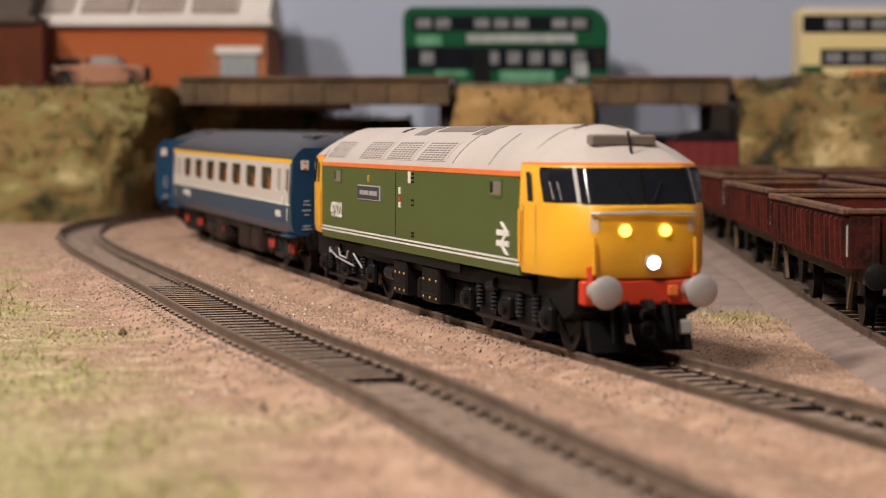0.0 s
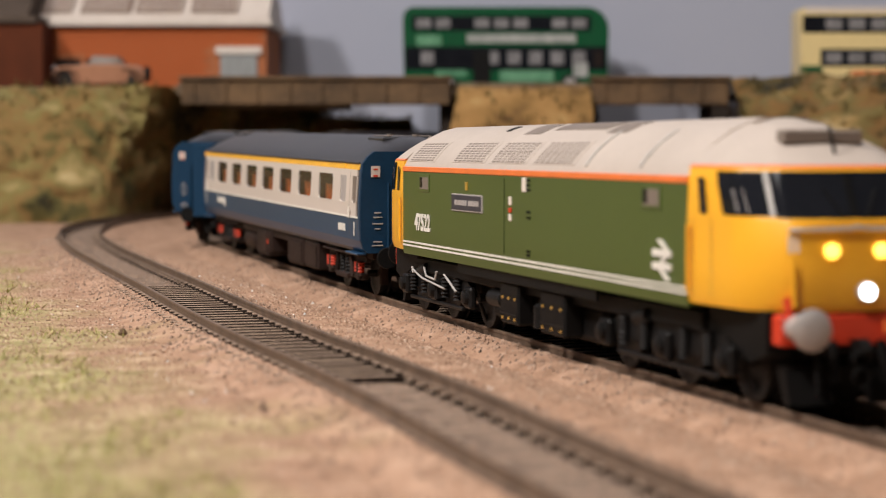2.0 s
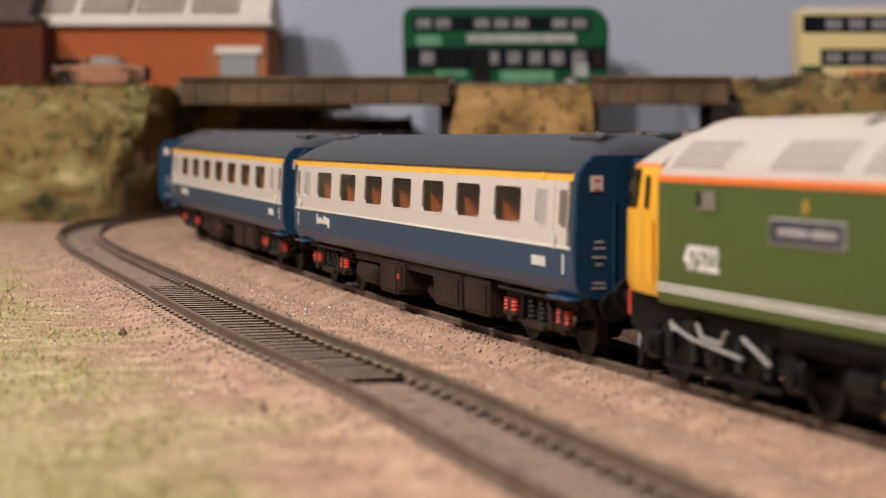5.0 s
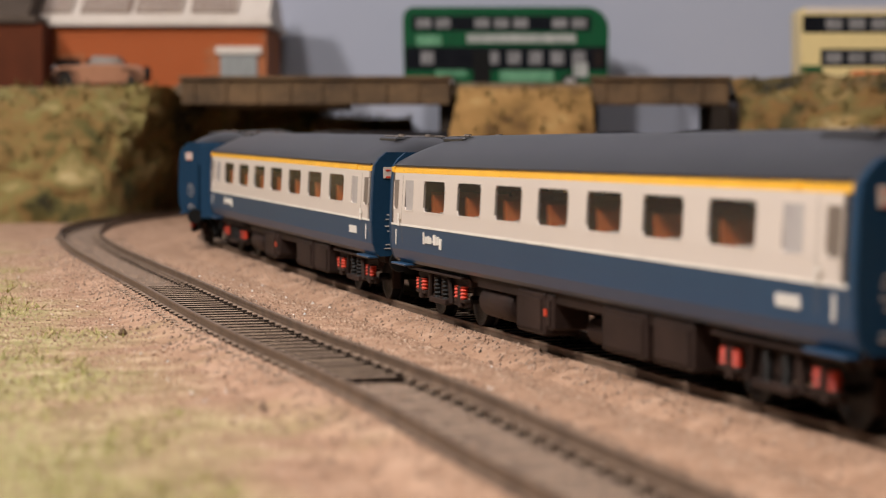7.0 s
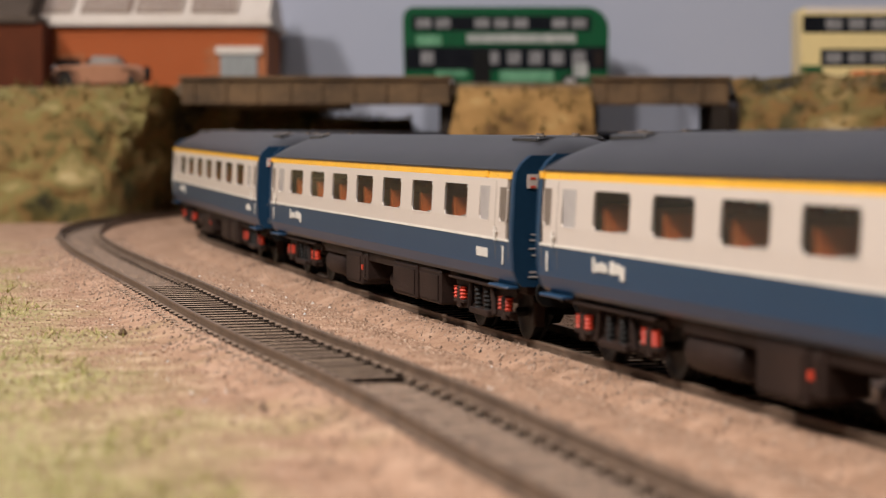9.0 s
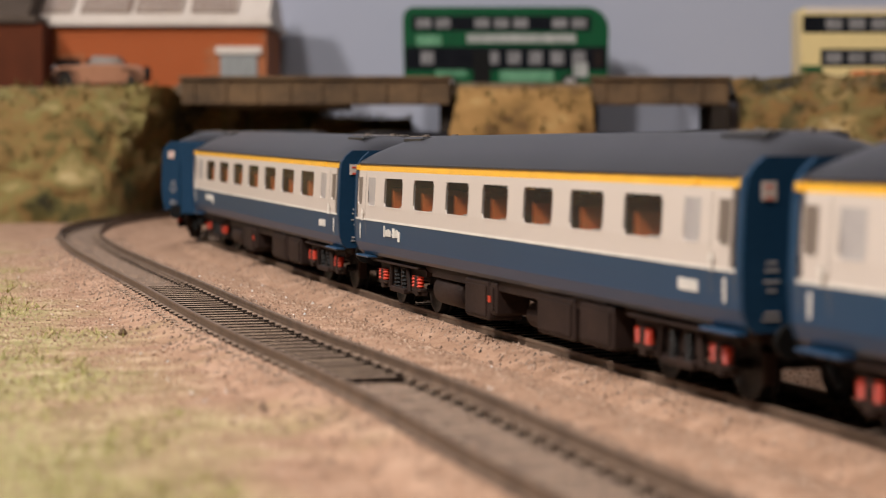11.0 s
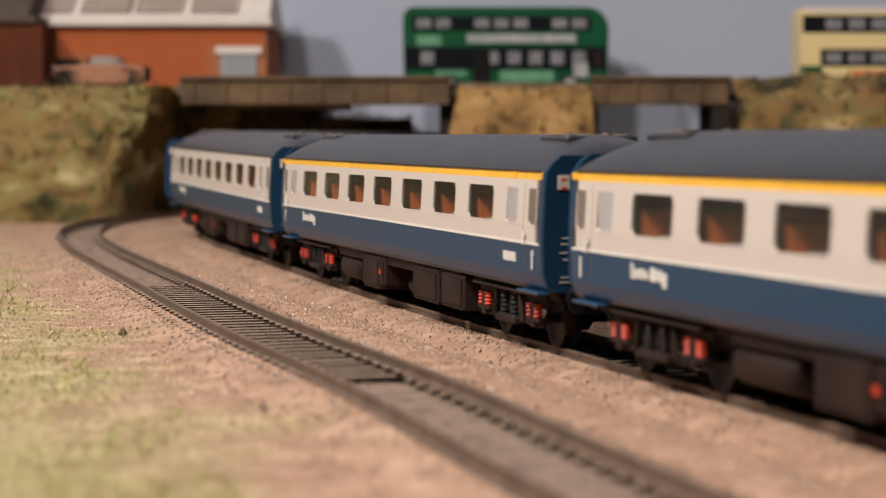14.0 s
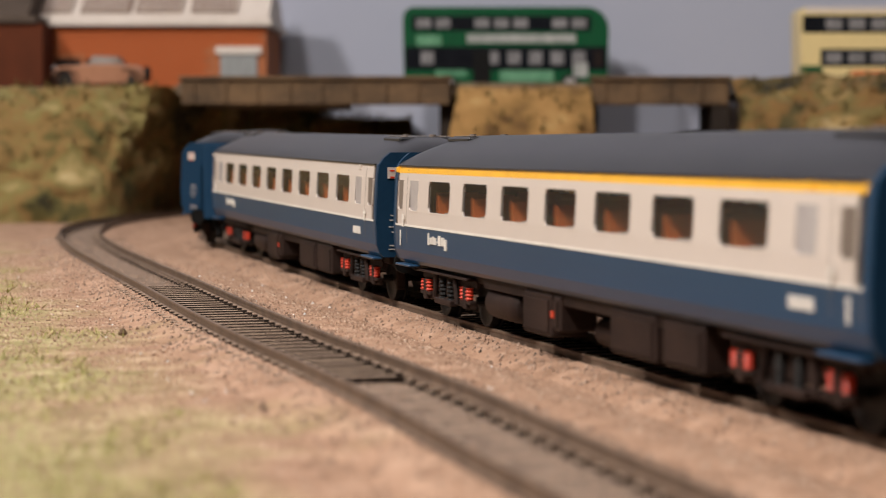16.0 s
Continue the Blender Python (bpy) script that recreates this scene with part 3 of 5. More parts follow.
def roadster(x, y, z, rz):
    c = thing("roadster_car", "bronze vintage roadster with black wings and dark hood", "car")
    c.matrix_basis = at(x, y, z, rz)
    part("body", loft([[(X, s * w, zz) for s, zz in ((-1, lo), (-1.0, hi - 1), (-0.8, hi), (0.8, hi), (1, hi - 1), (1, lo))] for X, w, lo, hi in
                       ((-29, 6, 5, 11), (-24, 10, 4, 14.5), (-12, 11.8, 3.6, 15.4), (2, 11.8, 3.6, 15.4), (10, 11, 4, 15), (22, 9.5, 4.5, 14.2), (28, 7, 5, 12.6))]), CAR_BRONZE, c, "bronze bodywork", True)
    part("hood", loft([[(X, s * 8 * k, zz) for s, zz in ((-1, 13), (-0.85, hi), (0.85, hi), (1, 13))] for X, k, hi in ((-16, 0.8, 15), (-12, 1, 20), (3, 1, 20.5), (7, 0.95, 14))]), PANEL_GREY, c, "dark grey folding hood", True)
    part("windscreen", box(6.8, 7.4, -7, 7, 13, 19, 0.2), DARK_GLASS, c)
    for s in (-1, 1):
        for X in (-19, 19):
            part("wing", loft([[(X + 8.6 * math.cos(a) * k, s * 8.6 + d, 5.2 + 7.2 * math.sin(a) * k) for k, d in ((1, -2.6), (1, 2.6), (0.86, 2.6), (0.86, -2.6))] for a in [i * math.pi / 10 for i in range(11)]]), BLACK, c, "black mudguard", True)
            wheel("wheel", X, s * 9, 5.4, 5.2, 3, c)
        part("running_board", box(-12, 12, s * 9.5 - 1.8, s * 9.5 + 1.8, 3.0, 4.0, 0.3), BLACK, c)
        part("headlamp", turned([(-2.6, 0.8), (-1.4, 2.2), (0.8, 3.0), (1.4, 2.4)], (27.5, s * 5.4, 11.6), "X", 14), CHROME, c, "chrome headlamp", True)
    part("radiator", box(26.8, 28.2, -3.5, 3.5, 5, 12.5, 0.6), CHROME, c)
    part("spare_wheel", turned([(-1.3, 3), (-1.3, 4.6), (1.3, 4.6), (1.3, 3)], (-29.5, 0, 9.5), "X", 16), TYRE, c)
    return c


roadster(-212, 1262, 78.3, 176)


def double_decker(name, x, y, z, rz, L, scheme, label):
    b = thing(name, label, "bus", "model buses on the road")
    b.matrix_basis = at(x, y, z, rz)
    W, H = 16.5, 57.0
    green = scheme == "green"
    main = BUS_GREEN if green else BUS_CREAM
    rr = 8.0 if green else 3.5
    rf = 15.0 if green else 3.5
    out = []
    for cx, cz, a0, rr in ((L / 2 - rf, H - rf, 0, rf), (-L / 2 + rr, H - rr, 90, rr)):
        out += [(cx + rr * math.cos(radians(a0 + 15 * i)), cz + rr * math.sin(radians(a0 + 15 * i))) for i in range(7)]
    out += [(-L / 2 + 1, 4), (L / 2 - 1, 4)]
    body = part("body", prism(out, 1, -W, W), main, b, "glossy bodywork", True)

    def panel(n, x0, x1, z0, z1, mat, d=0.35, lab="", par=None):
        p = part(n, box(x0, x1, -W - d, -W + 0.2, z0, z1, 0.3), mat, par or b, lab)
        return p
    if green:
        up = panel("window_band", -L / 2 + 6, L / 2 - 12, 41, 51, DARK_GLASS, 0.3, "dark upper-deck glazing")
        for i in range(9):
            if i not in (2, 6):
                panel("pane", -L / 2 + 9 + i * 13, -L / 2 + 19 + i * 13, 42.8, 49.2, BUS_PANE, 0.5, "grey upper pane", up)
        panel("advert", -26 if L > 100 else -20, L / 2 - 22, 33, 39, BUS_WHITE, 0.4, "pale advert strip with illegible marks")
        panel("badge", -L / 2 + 9, -L / 2 + 26, 31, 38, BUS_LIGHT, 0.4, "pale green panel")
        low = panel("window_band", -L / 2 + 1.5, L / 2 - 1.5, 15, 30.5, DARK_GLASS, 0.3, "dark lower-deck glazing")
        for i in range(8):
            if i not in (1, 2):
                panel("pane", -L / 2 + 12 + i * 14.5, -L / 2 + 21 + i * 14.5, 18.5, 27.5, BUS_PANE, 0.5, "grey lower pane", low)
        panel("door", -22, -10, 6, 28, BLACK, 0.6, "dark middle door")
        panel("sweep", -L / 2 + 22, -26, 10, 15, BUS_LIGHT, 0.5, "pale green sweep")
        panel("sweep", -4, 32, 7, 14.5, BUS_LIGHT, 0.5, "pale green sweep")
        panel("lamp_panel", L / 2 - 24, L / 2 - 14, 10, 20, BUS_WHITE, 0.55, "white wheel-side panel")
        panel("door", L / 2 - 10, L / 2 - 4, 17, 28, UNDER, 0.5, "dark amber door panel")
    else:
        for z0, z1 in ((40.5, 52), (18.5, 30)):
            g = panel("window_band", -L / 2 + (2 if z0 > 40 else 14), L / 2 - 4, z0, z1, DARK_GLASS, 0.3, "black glazing band")
            for i in range(8):
                panel("pane", -L / 2 + 17 + i * 15, -L / 2 + 28 + i * 15, z0 + 2.2, z1 - 2.2, BUS_PANE, 0.5, "grey pane", g)
        panel("band", -L / 2 + 34, L / 2 - 3, 10, 16, BUS_ORANGE, 0.4, "orange waist band")
        panel("band", -L / 2 + 0.5, -L / 2 + 15, 14.5, 19, BUS_GREEN, 0.4, "green corner band")
        part("roof_cap", prism([(-L / 2 + 2, 54), (L / 2 - 2, 54), (L / 2 - 5, 57.6), (-L / 2 + 5, 57.6)], 1, -W - 0.2, W + 0.2), STONE_WHITE, b, "pale roof")
    for X in (-L / 2 + 30, L / 2 - 26):
        for s in (-1, 1):
            wheel("wheel", X, s * (W - 1.5), 6.2, 6.2, 4, b, TYRE, SILVER)
    return b


double_decker("double_decker_bus", 42, 1383, 79.2, 0, 138, "green", "dark green double-decker bus with rounded front and dark windows")
double_decker("double_decker_bus", 304, 1357, 77.0, 0, 140, "cream", "cream and green double-decker bus with black window bands")


# ---- wagons ----


def wagon(kind_label):
    w = thing("mineral_wagon", kind_label, "wagon", "rusty wagons in the yard")
    L, B, z0, z1 = 71.0, 17.0, 15.0, 27.6
    for s in (-1, 1):
        side = part("side", prism([(s * (B - 1.2), z0), (s * B, z0), (s * (B + 0.6), z1), (s * (B - 0.6), z1)], 0, -L, L), RUST, w, "rusty ribbed side")
        for i in range(17):
            x = -L + 3.0 + i * 8.5
            part("rib", prism([(s * (B - 0.1), z0 + 0.3), (s * (B + 1.1), z0 + 1), (s * (B + 1.4), z1 - 1.6), (s * (B + 0.4), z1 - 1)], 0, x - 0.8, x + 0.8), RUST, side)
        part("rim", box(-L - 0.6, L + 0.6, s * (B + 0.2) - 1.3, s * (B + 0.2) + 1.4, z1 - 0.4, z1 + 1.2, 0.3), RUST_TOP, w, "worn pale top rim")
        part("solebar", box(-L + 1, L - 1, s * 12.5 - 1, s * 12.5 + 1, 11.5, 15.3, 0.3), DULL_YELLOW, w, "dirty yellow solebar")
        part("brace", prism([(-64, 14), (-61.5, 14), (-55.5, 5), (-58, 5)], 1, s * 14.2, s * 15.0), DULL_YELLOW, w)
        part("brace", prism([(64, 14), (61.5, 14), (55.5, 5), (58, 5)], 1, s * 14.2, s * 15.0), DULL_YELLOW, w)
    for s in (-1, 1):
        end = part("end", box(s * L - 0.8, s * L + 0.8, -B + 0.2, B - 0.2, z0, z1, 0.2), RUST, w, "rusty end plate")
        part("panel", box(s * (L + 0.85) - 0.1, s * (L + 0.85) + 0.2, -6, 7, z0 + 3, z1 - 3, 0.05), PANEL_RED, end, "faded red panel")
        for y in (-11, 11):
            part("post", box(s * (L + 1.4) - 0.6, s * (L + 1.4) + 0.6, y - 0.8, y + 0.8, z0, z1 - 0.6, 0.2), RUST, end)
        part("rim", box(s * L - 1.2, s * L + 1.4, -B - 0.6, B + 0.6, z1 - 0.2, z1 + 1.1, 0.3), RUST_TOP, w, "worn pale top rim")
        for y in (-11.4, 11.4):
            part("buffer", turned([(0, 1.4), (4.5, 1.4), (4.6, 3.0), (5.4, 2.9), (5.9, 1.8)] if s > 0 else [(0, 1.4), (-4.5, 1.4), (-4.6, 3.0), (-5.4, 2.9), (-5.9, 1.8)], (s * (L + 0.5), y, 13.7), "X", 14), SOOT, w, "black buffer", True)
        part("handrail", tube((s * (L + 1.2), -B - 0.4, 18), (s * (L + 1.2), -B - 0.4, 25), 0.22, 6), PIPE, w, "pale handrail")
    part("floor", box(-L, L, -B + 1, B - 1, z0, z0 + 1.2), RUST_IN, w)
    part("lining", box(-L + 0.9, L - 0.9, B - 1.9, B - 1.35, z0 + 1.3, z1 - 0.5), RUST_IN, w, "scraped inner lining")
    part("underframe", box(-L + 3, L - 3, -11, 11, 10.5, 15.2, 0.4), BLACK, w)
    for x in (-44, 44):
        for s in (-1, 1):
            part("axle_guard", prism([(x - 7, 14), (x + 7, 14), (x + 3.2, 4.5), (x - 3.2, 4.5)], 1, s * 11.6, s * 12.6), BLACK, w)
            part("wheel", turned([(-1.2, 2), (-1.2, 6.0), (1.2, 6.0), (1.5, 6.7), (1.5, 2)] if s < 0 else [(1.2, 2), (1.2, 6.0), (-1.2, 6.0), (-1.5, 6.7), (-1.5, 2)], (x, s * 8.4, 6.2), "Y", 20), SOOT, w, "", True)
        part("axle", tube((x, -11.5, 6.2), (x, 11.5, 6.2), 1.0, 8), SOOT, w)
    return w


def along(line, d):
    """Pose on a plan line, d millimetres from its start."""
    i = min(max(int(d / 3.0), 1), len(line) - 2)
    t = (line[i + 1] - line[i - 1]).normalized()
    p = line[i]
    return at(p.x, p.y, rise(p.y), math.degrees(math.atan2(-t.y, -t.x)))


first = wagon("rusty red-brown open mineral wagon with ribbed sides on the siding")
first.matrix_basis = along(YARD_LINE, 259)
for d in (407, 555, 703):
    copy_thing(first, along(YARD_LINE, d))
for d in (112, 260, 408):
    copy_thing(first, along(BACK_LINE, d))


def box_van():
    v = thing("box_van", "dark red closed wagon with dark roof on the siding", "wagon")
    v.matrix_basis = along(YARD_LINE, 806)
    body = part("body", box(-44, 44, -16, 16, 15, 40.5, 0.5), PANEL_RED, v, "faded dark red body")
    for s in (-1, 1):
        for i in range(9):
            part("plank", box(-43 + i * 9.6, -34 + i * 9.6, s * 16.1 - 0.25, s * 16.1 + 0.25, 16, 40.2, 0.1), PANEL_RED, body)
        for i in range(5):
            part("plank", box(s * 44.2 - 0.25, s * 44.2 + 0.25, -15.5 + i * 6.2, -9.7 + i * 6.2, 16, 40.2, 0.1), PANEL_RED, body)
    part("roof", prism([(-16.8, 40.6), (16.8, 40.6), (13.5, 43.6), (6, 45.4), (-6, 45.4), (-13.5, 43.6)], 0, -45.5, 45.5), SOOT, v, "dark curved roof")
    part("underframe", box(-43, 43, -11, 11, 10, 14.9, 0.4), BLACK, v)
    for x in (-26, 26):
        for s in (-1, 1):
            part("wheel", turned([(-1.2, 2), (-1.2, 6.0), (1.2, 6.0), (1.5, 6.7), (1.5, 2)] if s < 0 else [(1.2, 2), (1.2, 6.0), (-1.2, 6.0), (-1.5, 6.7), (-1.5, 2)], (x, s * 8.4, 6.2), "Y", 20), SOOT, v, "", True)
            part("axle_guard", prism([(x - 7, 12), (x + 7, 12), (x + 3.2, 4.5), (x - 3.2, 4.5)], 1, s * 11.1, s * 12.1), BLACK, v)
    for s in (-1, 1):
        for y in (-11.4, 11.4):
            part("buffer", turned([(0, 1.4), (s * 4.5, 1.4), (s * 4.6, 3.0), (s * 5.4, 2.8)], (s * 44, y, 13.7), "X", 14), SOOT, v, "black buffer", True)
    return v


box_van()

# ---- locomotive ----
LOCO_Z = [14.8, 16.5, 18, 24, 31.0, 31.6, 38.0, 38.6, 40.5, 43, 45.5, 47.6, 49.2, 50.2]


def half_width(z):
    return lerp(z, [12, 14.8, 17, 37.4, 38.6, 40.1, 42.2, 44.3, 46.1, 47.5, 48.4, 48.8], [16.4, 17.0, 17.75, 17.75, 17.4, 16.6, 14.9, 12.6, 10.0, 7.0, 3.6, 0.2])


def cab_half(z):
    return lerp(z, [12, 17.2, 19, 38.5, 39.6, 40.2, 41.3, 43.0, 44.8, 46.3, 47.5, 48.3], [16.4, 17.2, 17.75, 17.75, 17.4, 17.1, 16.0, 14.0, 11.6, 9.0, 6.5, 3.4])


def nose(z):
    return lerp(z, [12, 14.8, 17.2, 19, 24, 31.6, 32.2, 39.6, 40.2, 41.3, 43.0, 44.8, 46.3, 47.5, 48.3], [117.2, 117.7, 117.6, 118.5, 118.7, 118.4, 117.8, 113.8, 113.2, 111.3, 108.2, 104.4, 100.5, 96.6, 93.2])


def cab_outline(z):
    w, f = cab_half(z), nose(z)
    side = []
    for x in (92.0, 98.0, 104.0, 109.0):
        x = 92 + (x - 92) / 17.0 * max(f - 92 - 7.0, 0.6)
        side.append((x, w - 3.8 * w / 17.75 * ((x - 92) / 28.0) ** 1.5))
    ws = w * 0.80
    side += [(f - 4.2, ws - 1.0 * w / 17.75), (f - 2.0, ws - 2.6 * w / 17.75), (f - 1.2, w * 0.58), (f - 0.35, w * 0.31)]
    return [(x, -y) for x, y in side] + [(f, 0.0)] + [(x, y) for x, y in side[::-1]]


def cab_front(y, z, out=0.12):
    pts = sorted((p[1], p[0]) for p in cab_outline(z))
    return (lerp(y, [p[0] for p in pts], [p[1] for p in pts]) + out, y, z)


def cab_side(x, z, s, out=0.12):
    pts = [p for p in cab_outline(z) if p[1] < 0][:6]
    return (x, s * (-lerp(x, [p[0] for p in pts], [p[1] for p in pts]) + out), z)


def cab_skin(i, z, out, s=-1):
    """A point of the cab's skin: i counts along its outline, 0 at the door, 8 at the middle of the nose."""
    o = cab_outline(z)
    xs, ys = [p[0] for p in o], [p[1] for p in o]
    n = range(len(o))
    x, y = lerp(i, n, xs), lerp(i, n, ys)
    a, b = max(i - 0.3, 0), i + 0.3
    t = Vector((lerp(b, n, xs) - lerp(a, n, xs), lerp(b, n, ys) - lerp(a, n, ys))).normalized()
    return (x + t.y * out, -s * (y - t.x * out), z)


def patch(fn, us, zs):
    """A thin curved plate over a surface fn(u, z, out)."""
    a = [[fn(u, z, 0.14) for u in us] for z in zs]
    bm = loft(a, cap=False, closed=False)
    return bm


def bogie(xc, wheels, parent, kind):
    g = None
    if kind == "loco":
        g = part("bogie", box(xc - 27, xc + 27, -9.5, 9.5, 5.5, 11.5, 0.5), BLACK, parent, "black six-wheel bogie")
        for s in (-1, 1):
            part("side_frame", prism([(xc - 27, 9.5), (xc - 22, 12.6), (xc - 9, 12.8), (xc - 6, 10.8), (xc + 6, 10.8), (xc + 9, 12.8), (xc + 22, 12.6), (xc + 27, 9.5), (xc + 26, 7), (xc + 12, 6.6), (xc + 4, 7.2), (xc - 4, 7.2), (xc - 12, 6.6), (xc - 26, 7)], 1, s * 12.2, s * 13.6), SOOT, g, "cast bogie side frame")
            for dx in wheels:
                part("axle_box", box(xc + dx - 2.6, xc + dx + 2.6, s * 14.2 - 0.9, s * 14.2 + 0.9, 4.6, 9.6, 0.5), SOOT, g)
                part("axle_cap", turned([(0, 1.9), (s * 1.0, 1.7), (s * 1.3, 0.6)], (xc + dx, s * 15.0, 7.2), "Y", 12), SOOT, g)
            for dx in (-19.5, -9.0, 9.0, 19.5):
                coil = [(z * 0.45, 0.75 if z % 2 else 1.15) for z in range(13)]
                part("coil_spring", turned(coil, (xc + dx, s * 14.4, 5.9), "Z", 10), SOOT, g)
            part("brake_cylinder", tube((xc - 13, s * 14.2, 11), (xc - 7, s * 14.2, 12), 1.5, 12), SOOT, g)
            part("sand_pipe", tube((xc + 25, s * 12, 9), (xc + 27.5, s * 9.5, 1.6), 0.4, 6), SOOT, g)
            part("lower_tie", box(xc - 23, xc + 23, s * 14 - 0.5, s * 14 + 0.5, 3.6, 4.5, 0.2), SOOT, g)
        r = 7.4
    for dx in wheels:
        for s in (-1, 1):
            part("wheel", turned([(-1.1, 1.5), (-1.1, r - 2.2), (-1.3, r - 1.8), (-1.3, r - 0.4), (1.0, r - 0.4), (1.2, r + 0.3), (1.6, r + 0.3), (1.6, 1.5)] if s < 0 else [(1.1, 1.5), (1.1, r - 2.2), (1.3, r - 1.8), (1.3, r - 0.4), (-1.0, r - 0.4), (-1.2, r + 0.3), (-1.6, r + 0.3), (-1.6, 1.5)], (xc + dx, s * 8.4, r - 0.35), "Y", 24), SOOT, g, "", True)
        part("axle", tube((xc + dx, -12, r - 0.35), (xc + dx, 12, r - 0.35), 1.1, 8), SOOT, g)
    return g


def locomotive():
    e = thing("diesel_locomotive", "green diesel locomotive with yellow cabs, pale roof and lit lamps", "locomotive")
    S = -1  # the shown side
    levels = [16.4, 18, 24, 31, 37.2]
    body = part("body", loft([[(x, -half_width(z), z) for z in levels] + [(x, half_width(z), z) for z in levels[::-1]] for x in (-92, 92)]), GREEN, e, "olive green bodyside", True)
    # orange cantrail line and double white waist lines
    for s in (-1, 1):
        part("cantrail_line", box(-92, 92, s * 17.6 - 0.28, s * 17.6 + 0.28, 37.25, 38.5, 0.1), ORANGE, body, "orange cantrail line")
        for z in (18.45, 19.35):
            part("waist_line", box(-92, 92, s * 17.72 - 0.12, s * 17.72 + 0.12, z, z + 0.44), WHITE, body, "white waist line")
    zr = [38.3, 40.1, 42.2, 44.3, 46.1, 47.5, 48.4]
    sect = [(-half_width(z), z) for z in zr] + [(half_width(z), z) for z in zr[::-1]]
    roof = part("roof", loft([[(x, y, z) for y, z in sect] for x in (-92, -60, 0, 60, 92)]), ROOF_GREY, e, "pale grey roof", True)

    def roof_at(x, u, out):
        # u runs from the cantrail (0) to the crown (1) on the shown side
        z = lerp(u, [0, 1], [38.6, 48.25])
        y = half_width(z)
        n = Vector((0, -1, 0.9)).normalized() if u < 0.6 else Vector((0, -0.35, 1)).normalized()
        return Vector((x, -y, z)) + n * out

    def roof_patch(x0, x1, u0, u1, out, skew=0.0):
        us = [u0 + (u1 - u0) * i / 5 for i in range(6)]
        top = [[roof_at(x, u, out) for u in us] for x in (x0, x1)]
        low = [[roof_at(x, u, -0.3) for u in us[::-1]] for x in (x0, x1)]
        return loft([a + b for a, b in zip(top, low)])
    for x0, x1, pale in ((-89, -66, False), (-51, -25.5, False), (-21.5, 4, False), (8, 33.5, False)):
        g = part("grille", roof_patch(x0, x1, 0.12, 0.62, 0.10), ROOF_GREY if not pale else PIPE, roof, "pale roof grille panel")
        hole = None
        nx = 7
        for i in range(nx):
            for j in range(8):
                xa = x0 + 1 + i * (x1 - x0 - 2) / nx
                xb = xa + (x1 - x0 - 2) / nx * (0.70 if not pale else 0.45)
                u = 0.145 + j * 0.058
                part("slot", roof_patch(xa, xb, u, u + (0.030 if not pale else 0.02), 0.14), PANEL_GREY, g)
    for x in (40, 68):
        part("roof_seam", roof_patch(x, x + 0.9, 0.10, 0.80, 0.30), PIPE, roof)
    part("roof_strip", roof_patch(-18, -7, 0.78, 0.995, 0.12), PANEL_GREY, roof, "dark roof strip")
    part("roof_hatch", roof_patch(-2, 30, 0.86, 0.999, 0.12), PANEL_GREY, roof, "dark roof hatch")
    part("roof_strip", roof_patch(33, 44, 0.78, 0.995, 0.12), PANEL_GREY, roof, "dark roof strip")
    part("exhaust_slot", roof_patch(-36, -33, 0.86, 0.97, 0.15), BLACK, roof)
    # cabs
    for k in (1, -1):
        flip = Matrix.Identity(4) if k > 0 else Matrix.Rotation(math.pi, 4, "Z")
        zs = [17.2, 19, 24, 31.6, 32.2, 39.6, 40.2]
        cab = part("cab", loft([[(x, y, z) for x, y in cab_outline(z)] for z in zs]), YELLOW, e, "warning yellow cab", True)
        cab.matrix_basis = flip
        zt = [40.22, 41.3, 43.0, 44.8, 46.3, 47.5, 48.3]
        top = part("cab_roof", loft([[(x, y, z) for x, y in cab_outline(z)] for z in zt]), ROOF_GREY, cab, "pale grey domed cab roof", True)
        part("roof_ledge", loft([[(x, y, z) for x, y in [(p[0] + (0.18 if abs(p[1]) < 16 else 0), p[1] * 1.008) for p in cab_outline(z)]] for z in (40.0, 40.45)]), ORANGE, cab, "thin orange line")
        for s in (-1, 1):
            sk = (lambda sg, d: (lambda u, z, o: cab_skin(u, z, d, sg)))(s, 0.16)
            part("window_surround", patch((lambda sg: (lambda u, z, o: cab_skin(u, z, 0.07, sg)))(s), [1.85, 2.4, 3, 4, 5, 6, 7, 8], [32.3, 35, 37.5, 39.45]), BLACK, cab, "black window surround")
            part("windscreen", patch(sk, [4.75, 5.0, 5.5, 6.0, 6.5, 7.0, 7.5, 7.88], [32.5, 34.5, 37, 39.3]), DARK_GLASS, cab, "dark glossy windscreen", True)
            part("screen_pillar", patch((lambda sg: (lambda u, z, o: cab_skin(u, z, 0.3, sg)))(s), [4.3, 4.62], [32.4, 39.4]), PIPE, cab, "pale windscreen pillar")
            part("side_window", patch(sk, [1.95, 2.2, 2.5, 3.0, 3.6, 4.0, 4.15], [32.5, 34.5, 37, 38.9]), DARK_GLASS, cab, "dark cab side window", True)
            part("side_blind", patch((lambda sg: (lambda u, z, o: cab_skin(u, z, 0.22, sg)))(s), [2.7, 3.25], [32.9, 36.6]), GREY_GLASS, cab, "pale blind behind the side window")
            part("door_window", patch(sk, [0.72, 1.12], [32.4, 38.4]), DARK_GLASS, cab, "narrow door window")
            fs = (lambda sg: (lambda u, z, o: cab_side(u, z, sg, o)))(s)
            for x in (94.0, 100.4):
                part("door_edge", patch(fs, [x, x + 0.35], [18.6, 31.6]), BRASS, cab)
